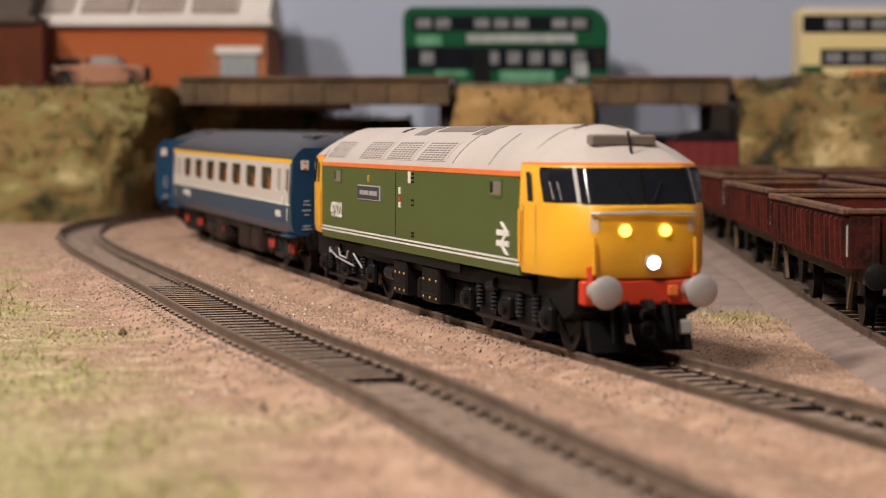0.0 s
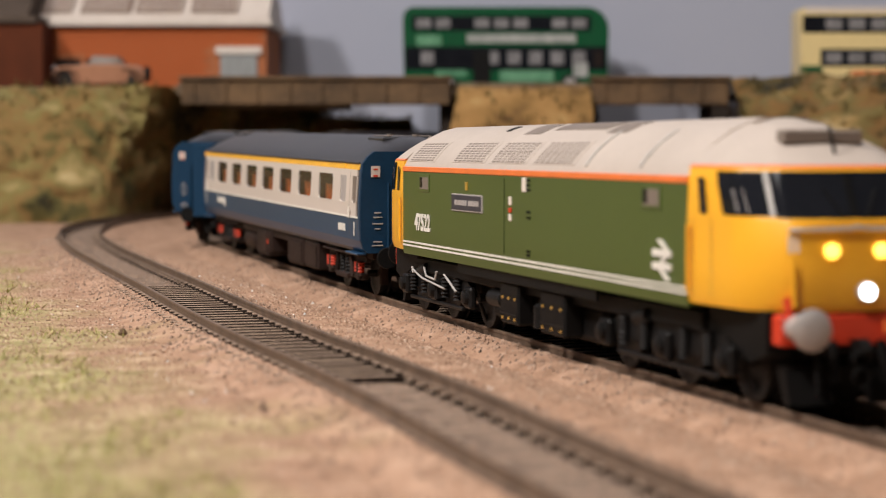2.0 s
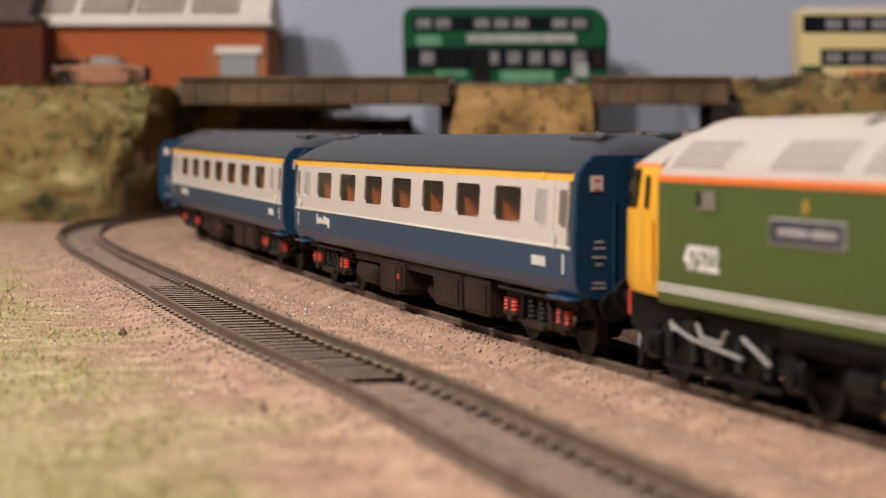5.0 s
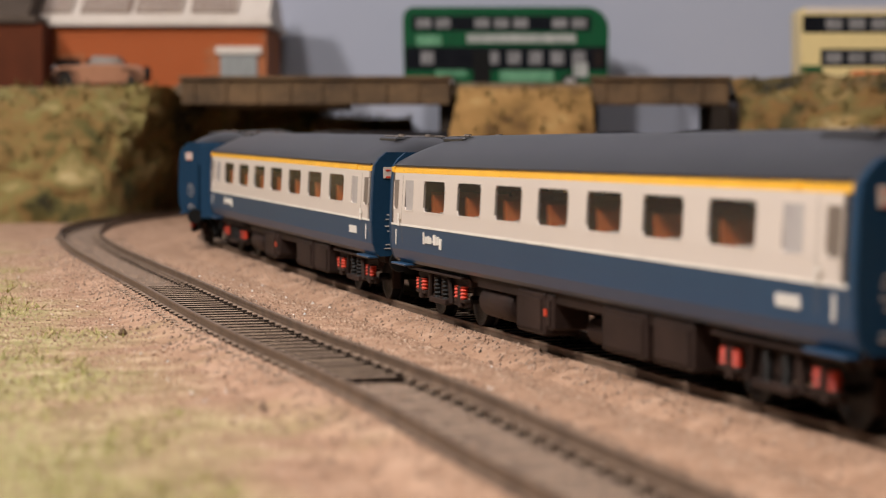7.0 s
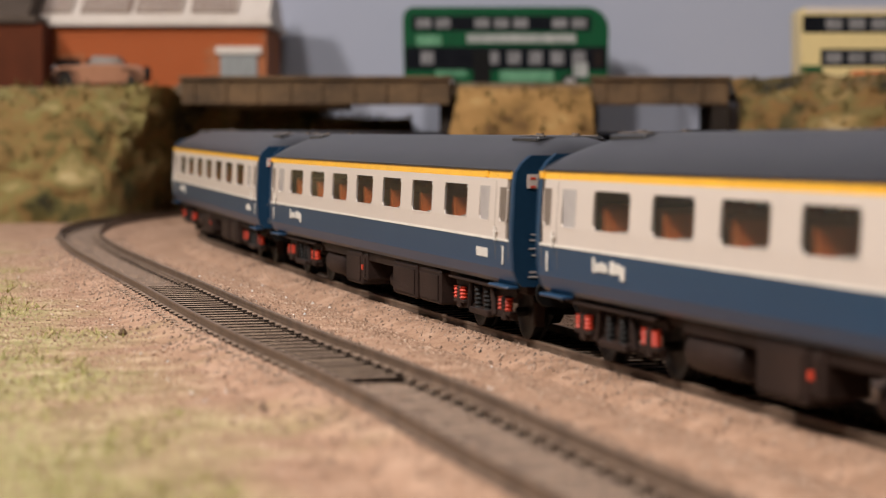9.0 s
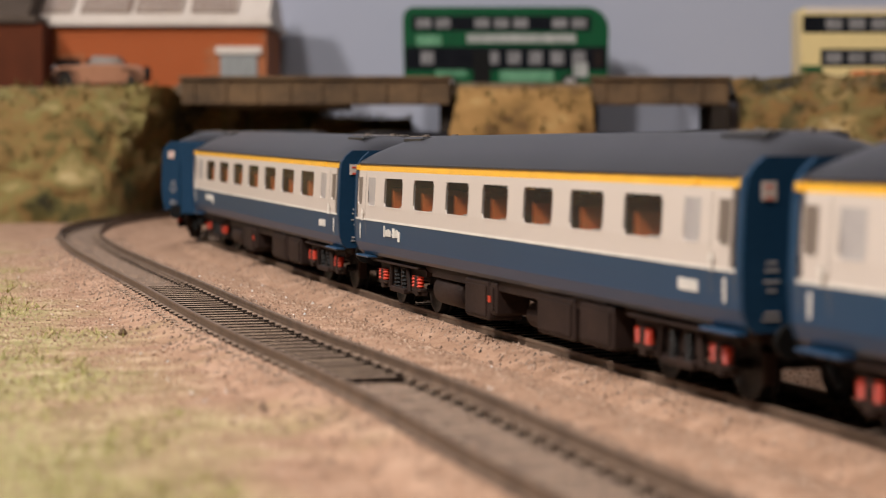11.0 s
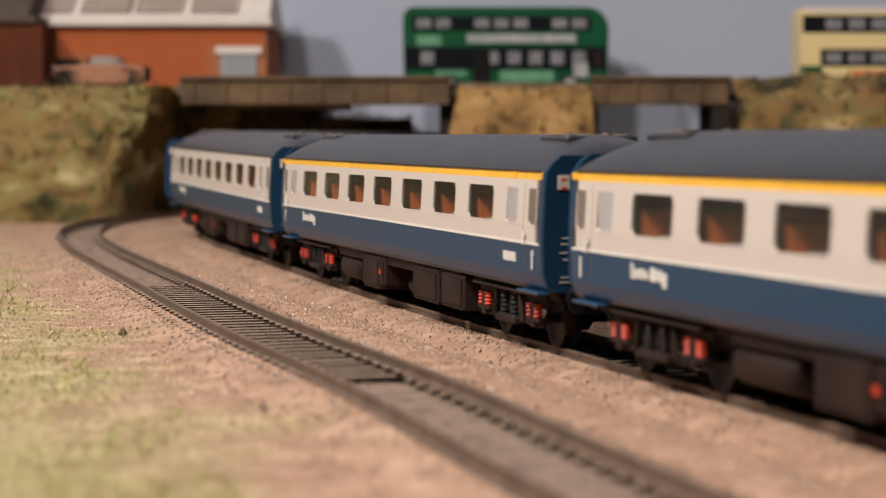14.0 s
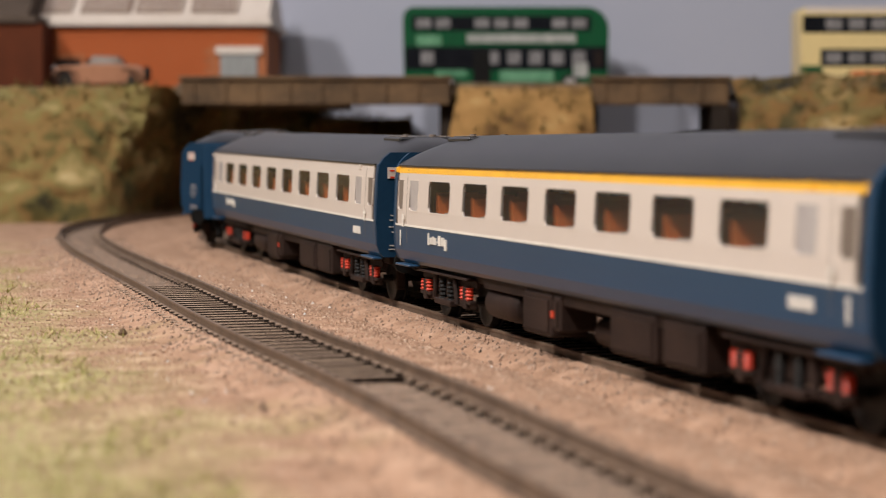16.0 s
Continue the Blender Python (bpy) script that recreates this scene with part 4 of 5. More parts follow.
            part("handrail", tube((93.4, s * 18.3, 19.5), (93.4, s * 18.3, 30.5), 0.28, 6), YELLOW, cab)
            part("marker_lamp", turned([(-0.6, 1.25), (0.4, 1.2), (0.7, 0.8)], (nose(26.9) - 0.15, s * 4.3, 26.9), "X", 16), LAMP_WARM if k > 0 else SILVER, cab, "lit amber marker lamp" if k > 0 else "unlit marker lamp", True)
            part("code_label", patch(cab_front, [s * 9.6, s * 11.2], [26.6, 29.4]), CREAM, cab, "pale pink electrification label")
            part("lamp_iron", tube((nose(20) + 0.1, s * 10.9, 18.2), (nose(22) - 0.3, s * 10.9, 25.5), 0.42, 6), YELLOW, cab)
            part("hose", tube((nose(16) - 0.4, s * 11.4, 19.6), (nose(15) + 0.6, s * 11.0, 14.0), 0.75, 8), RED, cab, "red jumper hose")
        # handrail under the screens
        ys = [-11.2 + i * 1.6 for i in range(15)]
        pts = [cab_front(y, 30.2 + (0.5 if abs(y) < 1 else 0.25 * (1 - abs(y) / 14)), 0.7) for y in ys]
        rail = loft([[(x + 0.4 * math.cos(q), y, z + 0.4 * math.sin(q)) for q in [i * math.pi / 3 for i in range(6)]] for x, y, z in pts])
        part("front_handrail", rail, SILVER, cab, "grey front handrail")
        part("headlight", turned([(-0.8, 1.8), (0.5, 1.7), (0.8, 1.45)], (nose(20), 1.6, 20.4), "X", 18), SILVER, cab, "", True)
        part("headlight_lens", turned([(0.4, 1.35), (1.0, 1.25), (1.2, 0.8)], (nose(20), 1.6, 20.4), "X", 18), LAMP_COOL if k > 0 else SILVER, cab, "brilliant white headlight" if k > 0 else "unlit headlight", True)
        vent = bmesh.new()
        box(103.6, 106.6, -7.2, 7.2, 43.8, 46.2, 0.4, vent)
        part("roof_vent", vent, PANEL_GREY, cab, "grey louvred vent above the windscreen")
        part("aerial", tube((nose(42.4) + 0.3, 0.5, 42.2), (nose(43.5) + 0.3, 0.5, 46.8), 0.28, 6), BLACK, cab)
        for s in (-1, 1):
            part("wiper", tube(cab_front(s * 2.0, 32.4, 0.4), cab_front(s * 4.6, 36.8, 0.4), 0.18, 5), BLACK, cab)
        # screen frames: a slim divider and a sill under each pane
        part("screen_divider", patch(lambda y, z, o: cab_front(y, z, 0.34), [-0.32, 0.0, 0.32], [32.3, 36, 39.4]), BLACK, cab, "slim black divider between the screens")
        for s in (-1, 1):
            part("screen_sill", patch((lambda sg: (lambda u, z, o: cab_skin(u, z, 0.3, sg)))(s), [4.7, 5.5, 6.5, 7.5, 7.95], [32.1, 32.55]), BLACK, cab, "black rubber seal under the screen")
            part("drivers_seat", box(104.0, 106.4, s * 7 - 2.2, s * 7 + 2.2, 30.5, 36.2, 0.6), BLUE, cab, "blue seat back inside the cab")
        # buffer beam, buffers and coupling
        beam = part("buffer_beam", box(114.6, 117.8, -12.9, 12.9, 11.8, 16.8, 0.4), RED, cab, "red buffer beam")
        part("skirt", prism([(92, 17.1), (114.4, 17.1), (114.4, 10.5), (108, 8.5), (100, 12), (92, 12)], 1, -13.6, 13.6), BLACK, cab, "black cab skirt")
        for s in (-1, 1):
            part("buffer", turned([(0, 2.1), (3.0, 2.1), (3.1, 1.5), (5.4, 1.5), (5.5, 3.2), (6.0, 3.4), (6.6, 2.5), (6.8, 0.6)], (117.6, s * 10.2, 14.9), "X", 24), SILVER if k > 0 else BLACK, beam, "round grey steel buffer" if k > 0 else "black buffer", True)
            part("valance_pipe", tube((117.6, s * 6.5, 11.5), (119.2, s * 6.8, 4.5), 0.55, 8), BLACK, beam)
            part("hose_bend", tube((118.6, s * 4.2, 12.6), (120.2, s * 4.6, 6.2), 0.75, 8), BLACK, beam)
            part("snow_plough", prism([(112.0, 8.5), (115.5, 8.5), (117.4, 2.4), (115.6, 2.4)], 1, s * 3.4, s * 11.0), BLACK, beam, "small black plough blade")
            part("plough_stay", tube((112.5, s * 8.0, 11.5), (115.0, s * 8.0, 6.0), 0.6, 6), BLACK, beam)
        part("valve", box(117.8, 119.0, 5.0, 7.2, 13.6, 15.8, 0.3), ORANGE, beam, "orange valve tap")
        part("coupling_hook", prism([(117.7, 12.8), (121.2, 13.2), (122.6, 11.5), (121.8, 10.4), (120.6, 11.4), (117.7, 11.4)], 1, -0.8, 0.8), BLACK, beam)
        for z0, z1 in ((11.2, 8.2), (8.4, 5.4)):
            ring = [(120.4, 1.5 * math.cos(a), (z0 + z1) / 2 + (z0 - z1) * 0.55 * math.sin(a)) for a in [i * math.pi / 6 for i in range(13)]]
            part("coupling_link", loft([[(x + 0.45 * math.cos(q), y * (1 + 0.3 * math.sin(q)), z + 0.3 * math.sin(q)) for q in [i * math.pi / 3 for i in range(6)]] for x, y, z in ring], cap=False), BLACK, beam)
        part("bogie_lamp_box", box(116.2, 117.2, 8.2, 11, 5.6, 8.6, 0.3), PIPE, beam, "small pale box by the coupling")
    # bodyside details of the shown side and its twin
    for s in (-1, 1):
        y = s * 17.75

        def plate(n, x0, x1, z0, z1, mat, d=0.25, lab="", par=body):
            return part(n, box(x0, x1, y - d if s < 0 else y - 0.1, y + 0.1 if s < 0 else y + d, z0, z1, min(0.08, d / 3)), mat, par, lab)
        for x in (-71.6, 76.0):
            f = plate("side_window", x - 4.4, x + 4.4, 32.4, 36.6, GREEN, 0.2, "small bodyside window")
            plate("window_glass", x - 3.7, x + 3.7, 33.0, 36.0, PANEL_GREY, 0.26, "grey glass", f)
            plate("window_blind", x - 3.7, x - 1.4, 33.4, 36.0, DARK_GLASS, 0.3, "dark half of the window", f)
        p = plate("nameplate", -47.6, -23.6, 28.6, 32.6, GREY_GLASS, 0.3, "silver-edged dark nameplate with illegible raised name")
        q = plate("nameplate_field", -47.3, -23.9, 28.85, 32.35, NAVY, 0.38, "", p)
        x = -44.4
        for wd in (1.6, 1.2, 1.3, 1.0, 1.4, 1.2, 0, 1.6, 1.2, 1.3, 1.0, 1.4):
            if wd:
                part("letter_bar", box(x, x + wd, y - 0.46 if s < 0 else y, y if s < 0 else y + 0.46, 30.0, 31.2), GREY_GLASS, p)
            x += wd + 0.35 if wd else 1.0
        plate("crest", -36.4, -35.2, 33.5, 35.4, BRASS, 0.35, "small brass crest")
        plate("maker_plate", 4.4, 6.8, 34.0, 37.0, STONE_WHITE, 0.25, "white data panel")
        for z in (34.2, 35.2, 36.2, 29.6, 28.4, 21.4, 20.6):
            plate("vent_slot", 7.2, 9.4, z, z + 0.5, BLACK, 0.2)
        for z, hh, mt in ((31.0, 1.8, STONE_WHITE), (29.4, 1.0, RED), (27.6, 1.5, STONE_WHITE)):
            plate("notice", -4.6, -3.0, z, z + hh, mt, 0.25, "small white and red notice")
        plate("hatch_line", -8.2, -8.05, 20.4, 36.6, BLACK, 0.11)
        t = lettering("running_number", "47522", 5.6, WHITE, body, Matrix.Translation((-73.4 * MM * (1 if s < 0 else -1), (y + s * 0.14) * MM, 24.6 * MM)) @ Euler((math.pi / 2, 0, 0 if s < 0 else math.pi)).to_matrix().to_4x4(), "white running number")
        # white double-arrow emblem of plain bars
        arrow = bmesh.new()
        cx, cz = (81.2, 23.8)
        for z in (cz + 1.15, cz - 1.15):
            box(cx - 4.2, cx + 4.2, y - 0.3, y + 0.3, z - 0.6, z + 0.6, 0, arrow)
        for a, b, h0, h1 in ((-2.2, 2.0, 3.5, 1.3), (2.0, -2.2, 1.3, -1.3), (-2.2, 2.0, -1.3, -3.5)):
            prism([(cx + a, cz + h0), (cx + a + 1.7, cz + h0), (cx + b + 1.7, cz + h1), (cx + b, cz + h1)], 1, y - 0.28, y + 0.28, arrow)
        part("emblem", arrow, WHITE, body, "white double-arrow emblem")
    # underframe between the bogies
    frame_ = part("underframe", box(-91, 91, -14.5, 14.5, 11.8, 15.5, 0.4), BLACK, e, "black underframe")
    for s in (-1, 1):
        for x0, x1 in ((-16, -3.5), (11, 26)):
            t = part("battery_box", box(x0, x1, s * 14 - 2.2, s * 14 + 2.2, 5.0, 14.0, 0.5), BLACK, frame_, "black battery box with brass dots")
            for i in range(3):
                for z in (10.6, 6.2):
                    part("dot", turned([(0, 0.34), (s * 0.2, 0.28)], (x0 + 2 + i * (x1 - x0 - 4) / 2, s * 16.2, z), "Y", 8), BRASS, t)
            part("seam", box(x0 + 0.4, x1 - 0.4, s * 16.2 - 0.15, s * 16.2 + 0.15, 7.0, 7.3), SOOT, t)
        part("fuel_tank", box(-34, 38, s * 8 - 4, s * 8 + 4, 4.4, 12, 1.2), BLACK, frame_, "black fuel tank between the boxes")
        part("air_bottle", turned([(-5, 0.8), (-4.4, 1.9), (4.4, 1.9), (5, 0.8)], (-23, s * 14, 9.6), "X", 14), SOOT, frame_, "", True)
        part("filter_pot", turned([(0, 1.7), (4.6, 1.7), (5.2, 1.0)], (6.4, s * 14.2, 5.4), "Z", 12), SOOT, frame_, "", True)
        part("valance", box(-46, 46, s * 16.6 - 0.3, s * 16.6 + 0.3, 14.0, 16.6, 0.1), BLACK, frame_)
        for a, b in (((-90, 12.2), (-82, 10.6)), ((-82, 10.6), (-62, 9.2)), ((-80, 13.4), (-78, 11.3)), ((-78, 11.3), (-70, 10.9)), ((-70, 10.9), (-68.5, 13.0)), ((-62, 12.6), (-52, 9.2)), ((-91, 13), (-90, 11.4))):
            pipe = bmesh.new()
            tube((a[0], s * 15.6, a[1]), (b[0], s * 15.6, b[1]), 0.27, 6, pipe)
            part("bogie_pipe", pipe, PIPE, frame_, "pale bogie pipe")
    bogie(74, (-29, 0, 27), e, "loco").name = "bogie"
    bogie(-74, (-27, 0, 29), e, "loco")
    # the body rides low over its bogies
    for o in e.children:
        if not o.name.startswith("bogie"):
            o.matrix_basis = at(0, 0, -1.0) @ o.matrix_basis
    return e


LOCO = locomotive()

# ---- coaches ----
COACH_Z = [14.6, 15.6, 18.0, 24.3, 28.0, 36.2, 37.5, 39.2]
COACH_Y = [16.2, 17.2, 18.1, 18.4, 18.35, 17.9, 17.8, 17.5]


def coach_half(z):
    return lerp(z, COACH_Z + [40.9, 42.9, 44.6, 46.0, 46.9, 47.2], COACH_Y + [16.4, 14.0, 10.6, 7.0, 3.4, 0.1])


def coach(first_class, label):
    c = thing("railway_coach", label, "railway coach", "coaches of the train")
    X = 127.2
    n, pitch, wide = (7, 28.75, 9.15) if first_class else (8, 25.6, 8.0)
    mid = -0.6
    wins = [(mid + (i - (n - 1) / 2) * pitch - wide, mid + (i - (n - 1) / 2) * pitch + wide) for i in range(n)]
    small = [(104.2, 111.4), (-113.2, -105.4), (118.6, 123.4), (-124.0, -119.4)]

    def strip(zs, xs, s, mat, name, lab, skip=None, par=None):
        bm = bmesh.new()
        grid = [[bm.verts.new((x, s * coach_half(z), z)) for x in xs] for z in zs]
        for j in range(len(zs) - 1):
            for i in range(len(xs) - 1):
                if skip and skip(xs[i], xs[i + 1], zs[j], zs[j + 1]):
                    continue
                q = (grid[j][i], grid[j][i + 1], grid[j + 1][i + 1], grid[j + 1][i])
                bm.faces.new(q if s < 0 else q[::-1])
        # an inner skin half a millimetre in, closed round every rim
        skin = {v: bm.verts.new((v.co.x, v.co.y - s * 0.5, v.co.z)) for v in bm.verts[:]}
        shell = bm.faces[:]
        rims = [e for e in bm.edges if len(e.link_faces) == 1]
        for f in shell:
            bm.faces.new([skin[v] for v in reversed(f.verts)])
        for e in rims:
            a, b = e.verts
            bm.faces.new((a, b, skin[b], skin[a]))
        return part(name, bm, mat, par or c, lab)
    cuts = sorted({-X, X, -125.7, 125.7} | {v for w in wins + small for v in w})

    def hole(x0, x1, z0, z1):
        m = (x0 + x1) / 2
        return z0 >= 27.9 and z1 <= 35.8 and any(a < m < b for a, b in wins + small)
    for s in (-1, 1):
        strip([14.6, 15.6, 18, 21, 24.3], [-X, X], s, BLUE, "lower_panel", "deep blue lower side")
        side = strip([24.3, 28.2, 32.0, 35.7, 37.5 if first_class else 39.2], [x for x in cuts if abs(x) < 125], s, CREAM, "upper_panel", "cream upper side", hole)
        if first_class:
            strip([37.5, 39.2], [-125.7, 125.7], s, STRIPE, "cantrail_band", "yellow first-class band")
        for a, b in ((-X, -125.7), (125.7, X)):
            strip([24.3, 28, 36.2, 39.2], [a, b], s, BLUE, "corner_panel", "deep blue corner")
        line = bmesh.new()
        box(-125.7, 125.7, s * 18.42 - 0.1, s * 18.42 + 0.1, 24.1, 24.6, 0, line)
        part("waist_line", line, WHITE, side, "thin white waist line")
        for a, b in wins:
            fr = part("window_frame", ring_frame(a, b, 28.2, 35.7, 0.36, -0.3, 0.05, None, 1.0, (lambda z, v, sg=s: sg * (coach_half(z) + v))), CREAM, side, "rounded cream window frame")
            g = part("pane", prism([(a, s * 18.0, ), (b, s * 18.0), (b, s * 17.85), (a, s * 17.85)], 2, 28.2, 35.7), PANE, side)
            g.visible_shadow = False
        for i, (a, b) in enumerate(small):
            part("window_frame", ring_frame(a, b, 28.2, 35.7, 0.34, -0.3, 0.05, None, 0.7, (lambda z, v, sg=s: sg * (coach_half(z) + v))), CREAM, side)
            part("pane", prism([(a, s * 18.0), (b, s * 18.0), (b, s * 17.8), (a, s * 17.8)], 2, 28.2, 35.7), GREY_GLASS if i < 2 else PANEL_GREY, side, "frosted grey pane" if i < 2 else "dark door pane")
        for x in (115.8, 125.0, -115.8, -125.0):
            part("door_gap", loft([[(x - 0.1, s * (coach_half(z) + d), z) for d in (-0.2, 0.03)] + [(x + 0.1, s * (coach_half(z) + d), z) for d in (0.03, -0.2)] for z in (17, 20, 24.3, 28, 36.2, 38.4)]), PANEL_GREY, side)
        for x in (117.2, -117.2):
            part("door_handle", tube((x - 0.8, s * 18.75, 26.0), (x + 0.8, s * 18.75, 26.0), 0.3, 6), WHITE, side)
            part("grab_rail", tube((x, s * 18.85, 24.0), (x, s * 18.85, 27.2), 0.28, 6), WHITE, side, "white grab rail")
            part("roof_hinge", box(x - 10.0, x - 7.6, s * 17.75 - 0.2, s * 17.75 + 0.12, 37.6, 39.0, 0.05), STRIPE if first_class else CREAM, side)
        # lettering: class figure, unreadable markings as bars
        sx = 1 if s < 0 else -1
        rot = Euler((math.pi / 2, 0, 0 if s < 0 else math.pi)).to_matrix().to_4x4()
        if first_class:
            for x in (121.5, -121.5):
                lettering("class_figure", "1", 5.2, WHITE, side, Matrix.Translation((x * MM, s * 18.38 * MM, 20.8 * MM)) @ rot, "white class figure")
        mark = bmesh.new()
        for x0, x1, z0, z1 in ((-94, -93, 20, 24), (-92.4, -90.4, 20.4, 22.6), (-90, -88.6, 20.4, 23.0), (-88.2, -86.8, 20.4, 22.6), (-86.4, -85.4, 21.0, 21.6), (-85, -83, 20.2, 23.6), (-82.6, -81.8, 20.4, 23.0), (-81.4, -80.2, 20.4, 23.2), (-79.8, -78.0, 19.0, 22.6)):
            xa, xb = (x0, x1) if s < 0 else (-x1, -x0)
            box(xa - 1.5, xb - 1.5, s * 18.42 - 0.12, s * 18.42 + 0.12, 19.6 + (z0 - 19.0) * 0.72, 19.6 + (z1 - 19.0) * 0.72, 0, mark)
        part("service_marking", mark, WHITE, side, "white illegible service lettering")
        num = bmesh.new()
        for i in range(5):
            xa = (102.6 + i * 1.7) * sx
            box(min(xa, xa + 1.2 * sx), max(xa, xa + 1.2 * sx), s * 18.3 - 0.14, s * 18.3 + 0.14, 20.0, 22.0, 0, num)
        part("running_number", num, WHITE, side, "small white number as bars")
        part("footstep", box(112, 125.5, s * 17.3 - 1.4, s * 17.3 + 1.6, 13.9, 14.5, 0.2), BLUE, c, "blue footstep")
        part("footstep", box(-125.5, -112, s * 17.3 - 1.4, s * 17.3 + 1.6, 13.9, 14.5, 0.2), BLUE, c, "blue footstep")
    # roof with drooping ends
    zr = [39.2, 40.9, 42.9, 44.6, 46.0, 46.9]
    rows = []
    for x, k in ((-128.2, 0.45), (-126.0, 0.62), (-121, 0.82), (-113, 0.96), (-103, 1.0), (0, 1.0), (103, 1.0), (113, 0.96), (121, 0.82), (126, 0.62), (128.2, 0.45)):
        pts = [(-coach_half(z), 39.2 + (z - 39.2) * k) for z in zr] + [(coach_half(z), 39.2 + (z - 39.2) * k) for z in zr[::-1]]
        rows.append([(x, y, z) for y, z in pts])
    roof = part("roof", loft(rows), COACH_ROOF, c, "dark grey domed roof", True)
    part("gutter", box(-125, 125, -17.9, -17.4, 39.1, 39.6, 0.1), COACH_ROOF, roof)
    part("gutter", box(-125, 125, 17.4, 17.9, 39.1, 39.6, 0.1), COACH_ROOF, roof)
    for x in (-105, 105):
        v = part("roof_tank_cover", box(x - 9, x + 9, -8, 8, 45.0, 46.6, 0.5), COACH_ROOF, roof, "raised roof panel")
        for y in (-6, 6):
            part("cover_rib", box(x - 8.4, x + 8.4, y - 0.5, y + 0.5, 46.6, 46.9, 0.1), PANEL_GREY, v)
        part("cover_rib", box(x - 1, x + 1, -6.5, 6.5, 46.6, 46.9, 0.1), PANEL_GREY, v)
        part("tank_filler", tube((x + 5, 2.5, 46.4), (x + 5, 2.5, 47.3), 0.9, 10), PANEL_GREY, v)
        part("tank_filler", tube((x - 5, -2.5, 46.4), (x - 5, -2.5, 47.3), 0.9, 10), PANEL_GREY, v)
    # ends, in the blue that has their weaker light painted in
    for k in (-1, 1):
        x = k * X
        zs = [14.6, 15.6, 18, 24.3, 36.2, 39.2, 41.0, 42.6]
        end = part("end_panel", prism([(-coach_half(z), z) for z in zs] + [(coach_half(z), z) for z in zs[::-1]], 0, x - k * 0.4, x + k * 1.2), BLUE_END_SHADED, c, "deep blue coach end with shade in its colour")
        part("gangway", box(min(x + k * 1.2, x + k * 7.2), max(x + k * 1.2, x + k * 7.2), -7.5, 7.5, 13, 41, 0.8), BLACK, end, "black corridor connection")
        part("gangway_frame", box(min(x + k * 6.4, x + k * 7.6), max(x + k * 6.4, x + k * 7.6), -8.6, 8.6, 12.5, 42, 0.4), BLUE_END_SHADED, end)
        for s in (-1, 1):
            lab = part("warning_label", box(min(x + k * 1.1, x + k * 1.5), max(x + k * 1.1, x + k * 1.5), s * 14.0 - 1.25, s * 14.0 + 1.25, 35.6, 38.6), CREAM, end, "white label with red marks")
            for z in (35.7, 37.5):
                part("label_mark", box(min(x + k * 1.1, x + k * 1.6), max(x + k * 1.1, x + k * 1.6), s * 14.0 - 0.6, s * 14.0 + 0.6, z, z + 0.45), RED, lab)
            bars = bmesh.new()
            for z, w in ((25.6, 0.9), (24.4, 1.2), (22.6, 1.4), (21.2, 0.7), (17.6, 1.2), (16.6, 1.5)):
                box(min(x + k * 1.1, x + k * 1.5), max(x + k * 1.1, x + k * 1.5), s * 13.4 - w, s * 13.4 + w, z, z + 0.3, 0, bars)
            part("end_marking", bars, GREY_GLASS, end, "small white illegible markings")
            part("end_handrail", tube((x + k * 1.7, s * 10.4, 16), (x + k * 1.7, s * 10.4, 34), 0.3, 6), BLUE_END_SHADED, end)
            part("buffer", turned([(0, 1.6), (k * 3.6, 1.6), (k * 3.7, 3.0), (k * 4.4, 2.8)], (x + k * 0.5, s * 11.4, 13.4), "X", 16), BLACK, end, "black buffer", True)
            part("brake_hose", tube((x + k * 2, s * 5, 12), (x + k * 4.5, s * 3, 6), 0.7, 8), BLACK, end)
        part("coupler", box(min(x, x + k * 10), max(x, x + k * 10), -1.5, 1.5, 8, 10.5, 0.4), BLACK, end)
    # saloon
    saloon = part("saloon_floor", box(-124, 124, -16.6, 16.6, 20.5, 22, 0), INSIDE, c, "brown saloon floor")
    part("ceiling_panel", box(-124, 124, -15.5, 15.5, 38.4, 39.0), INSIDE, saloon)
    for x in (-103.5, 101.5):
        part("partition", box(x - 0.5, x + 0.5, -16.5, 16.5, 22, 38.3), INSIDE, saloon, "brown partition")
    seat = None
    for a, b in wins:
        m = (a + b) / 2
        for y in (-10.5, 10.5):
            for dx, k in ((-9.5, 1), (8.5, -1)):
                if seat is None:
                    sb = prism([(-1.0, 22), (6.0, 22), (6.0, 27), (1.6, 27.6), (0.6, 32.2), (-0.6, 33.0), (-1.6, 32.2)], 1, -5.2, 5.2)
                    seat = part("seat", sb, SEAT, saloon, "orange moulded seat")
                    seat.matrix_basis = at(m + dx, y, 0, 0 if k > 0 else 180)
                else:
                    twin(seat, at(m + dx, y, 0, 0 if k > 0 else 180), saloon)
            part("table", box(m - 4, m + 3, y - 5, y + 5, 27.6, 28.2), CREAM, saloon)
    # underframe
    fr = part("underframe", box(-124, 124, -13.5, 13.5, 12.4, 15.0, 0.3), UNDER, c, "dark brown underframe")
    for s in (-1, 1):
        part("trussing", box(-60, 60, s * 14.5 - 0.8, s * 14.5 + 0.8, 12.0, 14.6, 0.2), UNDER, fr)
        for x0, x1, z0 in ((22, 44.0, 5.4), (47.6, 65.5, 5.6), (-29.6, -12.0, 5.0), (-10.6, -6.5, 6.5)):
            bx = part("equipment_box", box(x0, x1, s * 12 - 4, s * 12 + 4.2, z0, 14.0, 0.5), UNDER, fr, "dark brown equipment box")
            part("box_lid", box(x0 + 1, x1 - 1, s * 16.2 - 0.15, s * 16.2 + 0.2, z0 + 1, 12.8, 0.1), UNDER, bx)
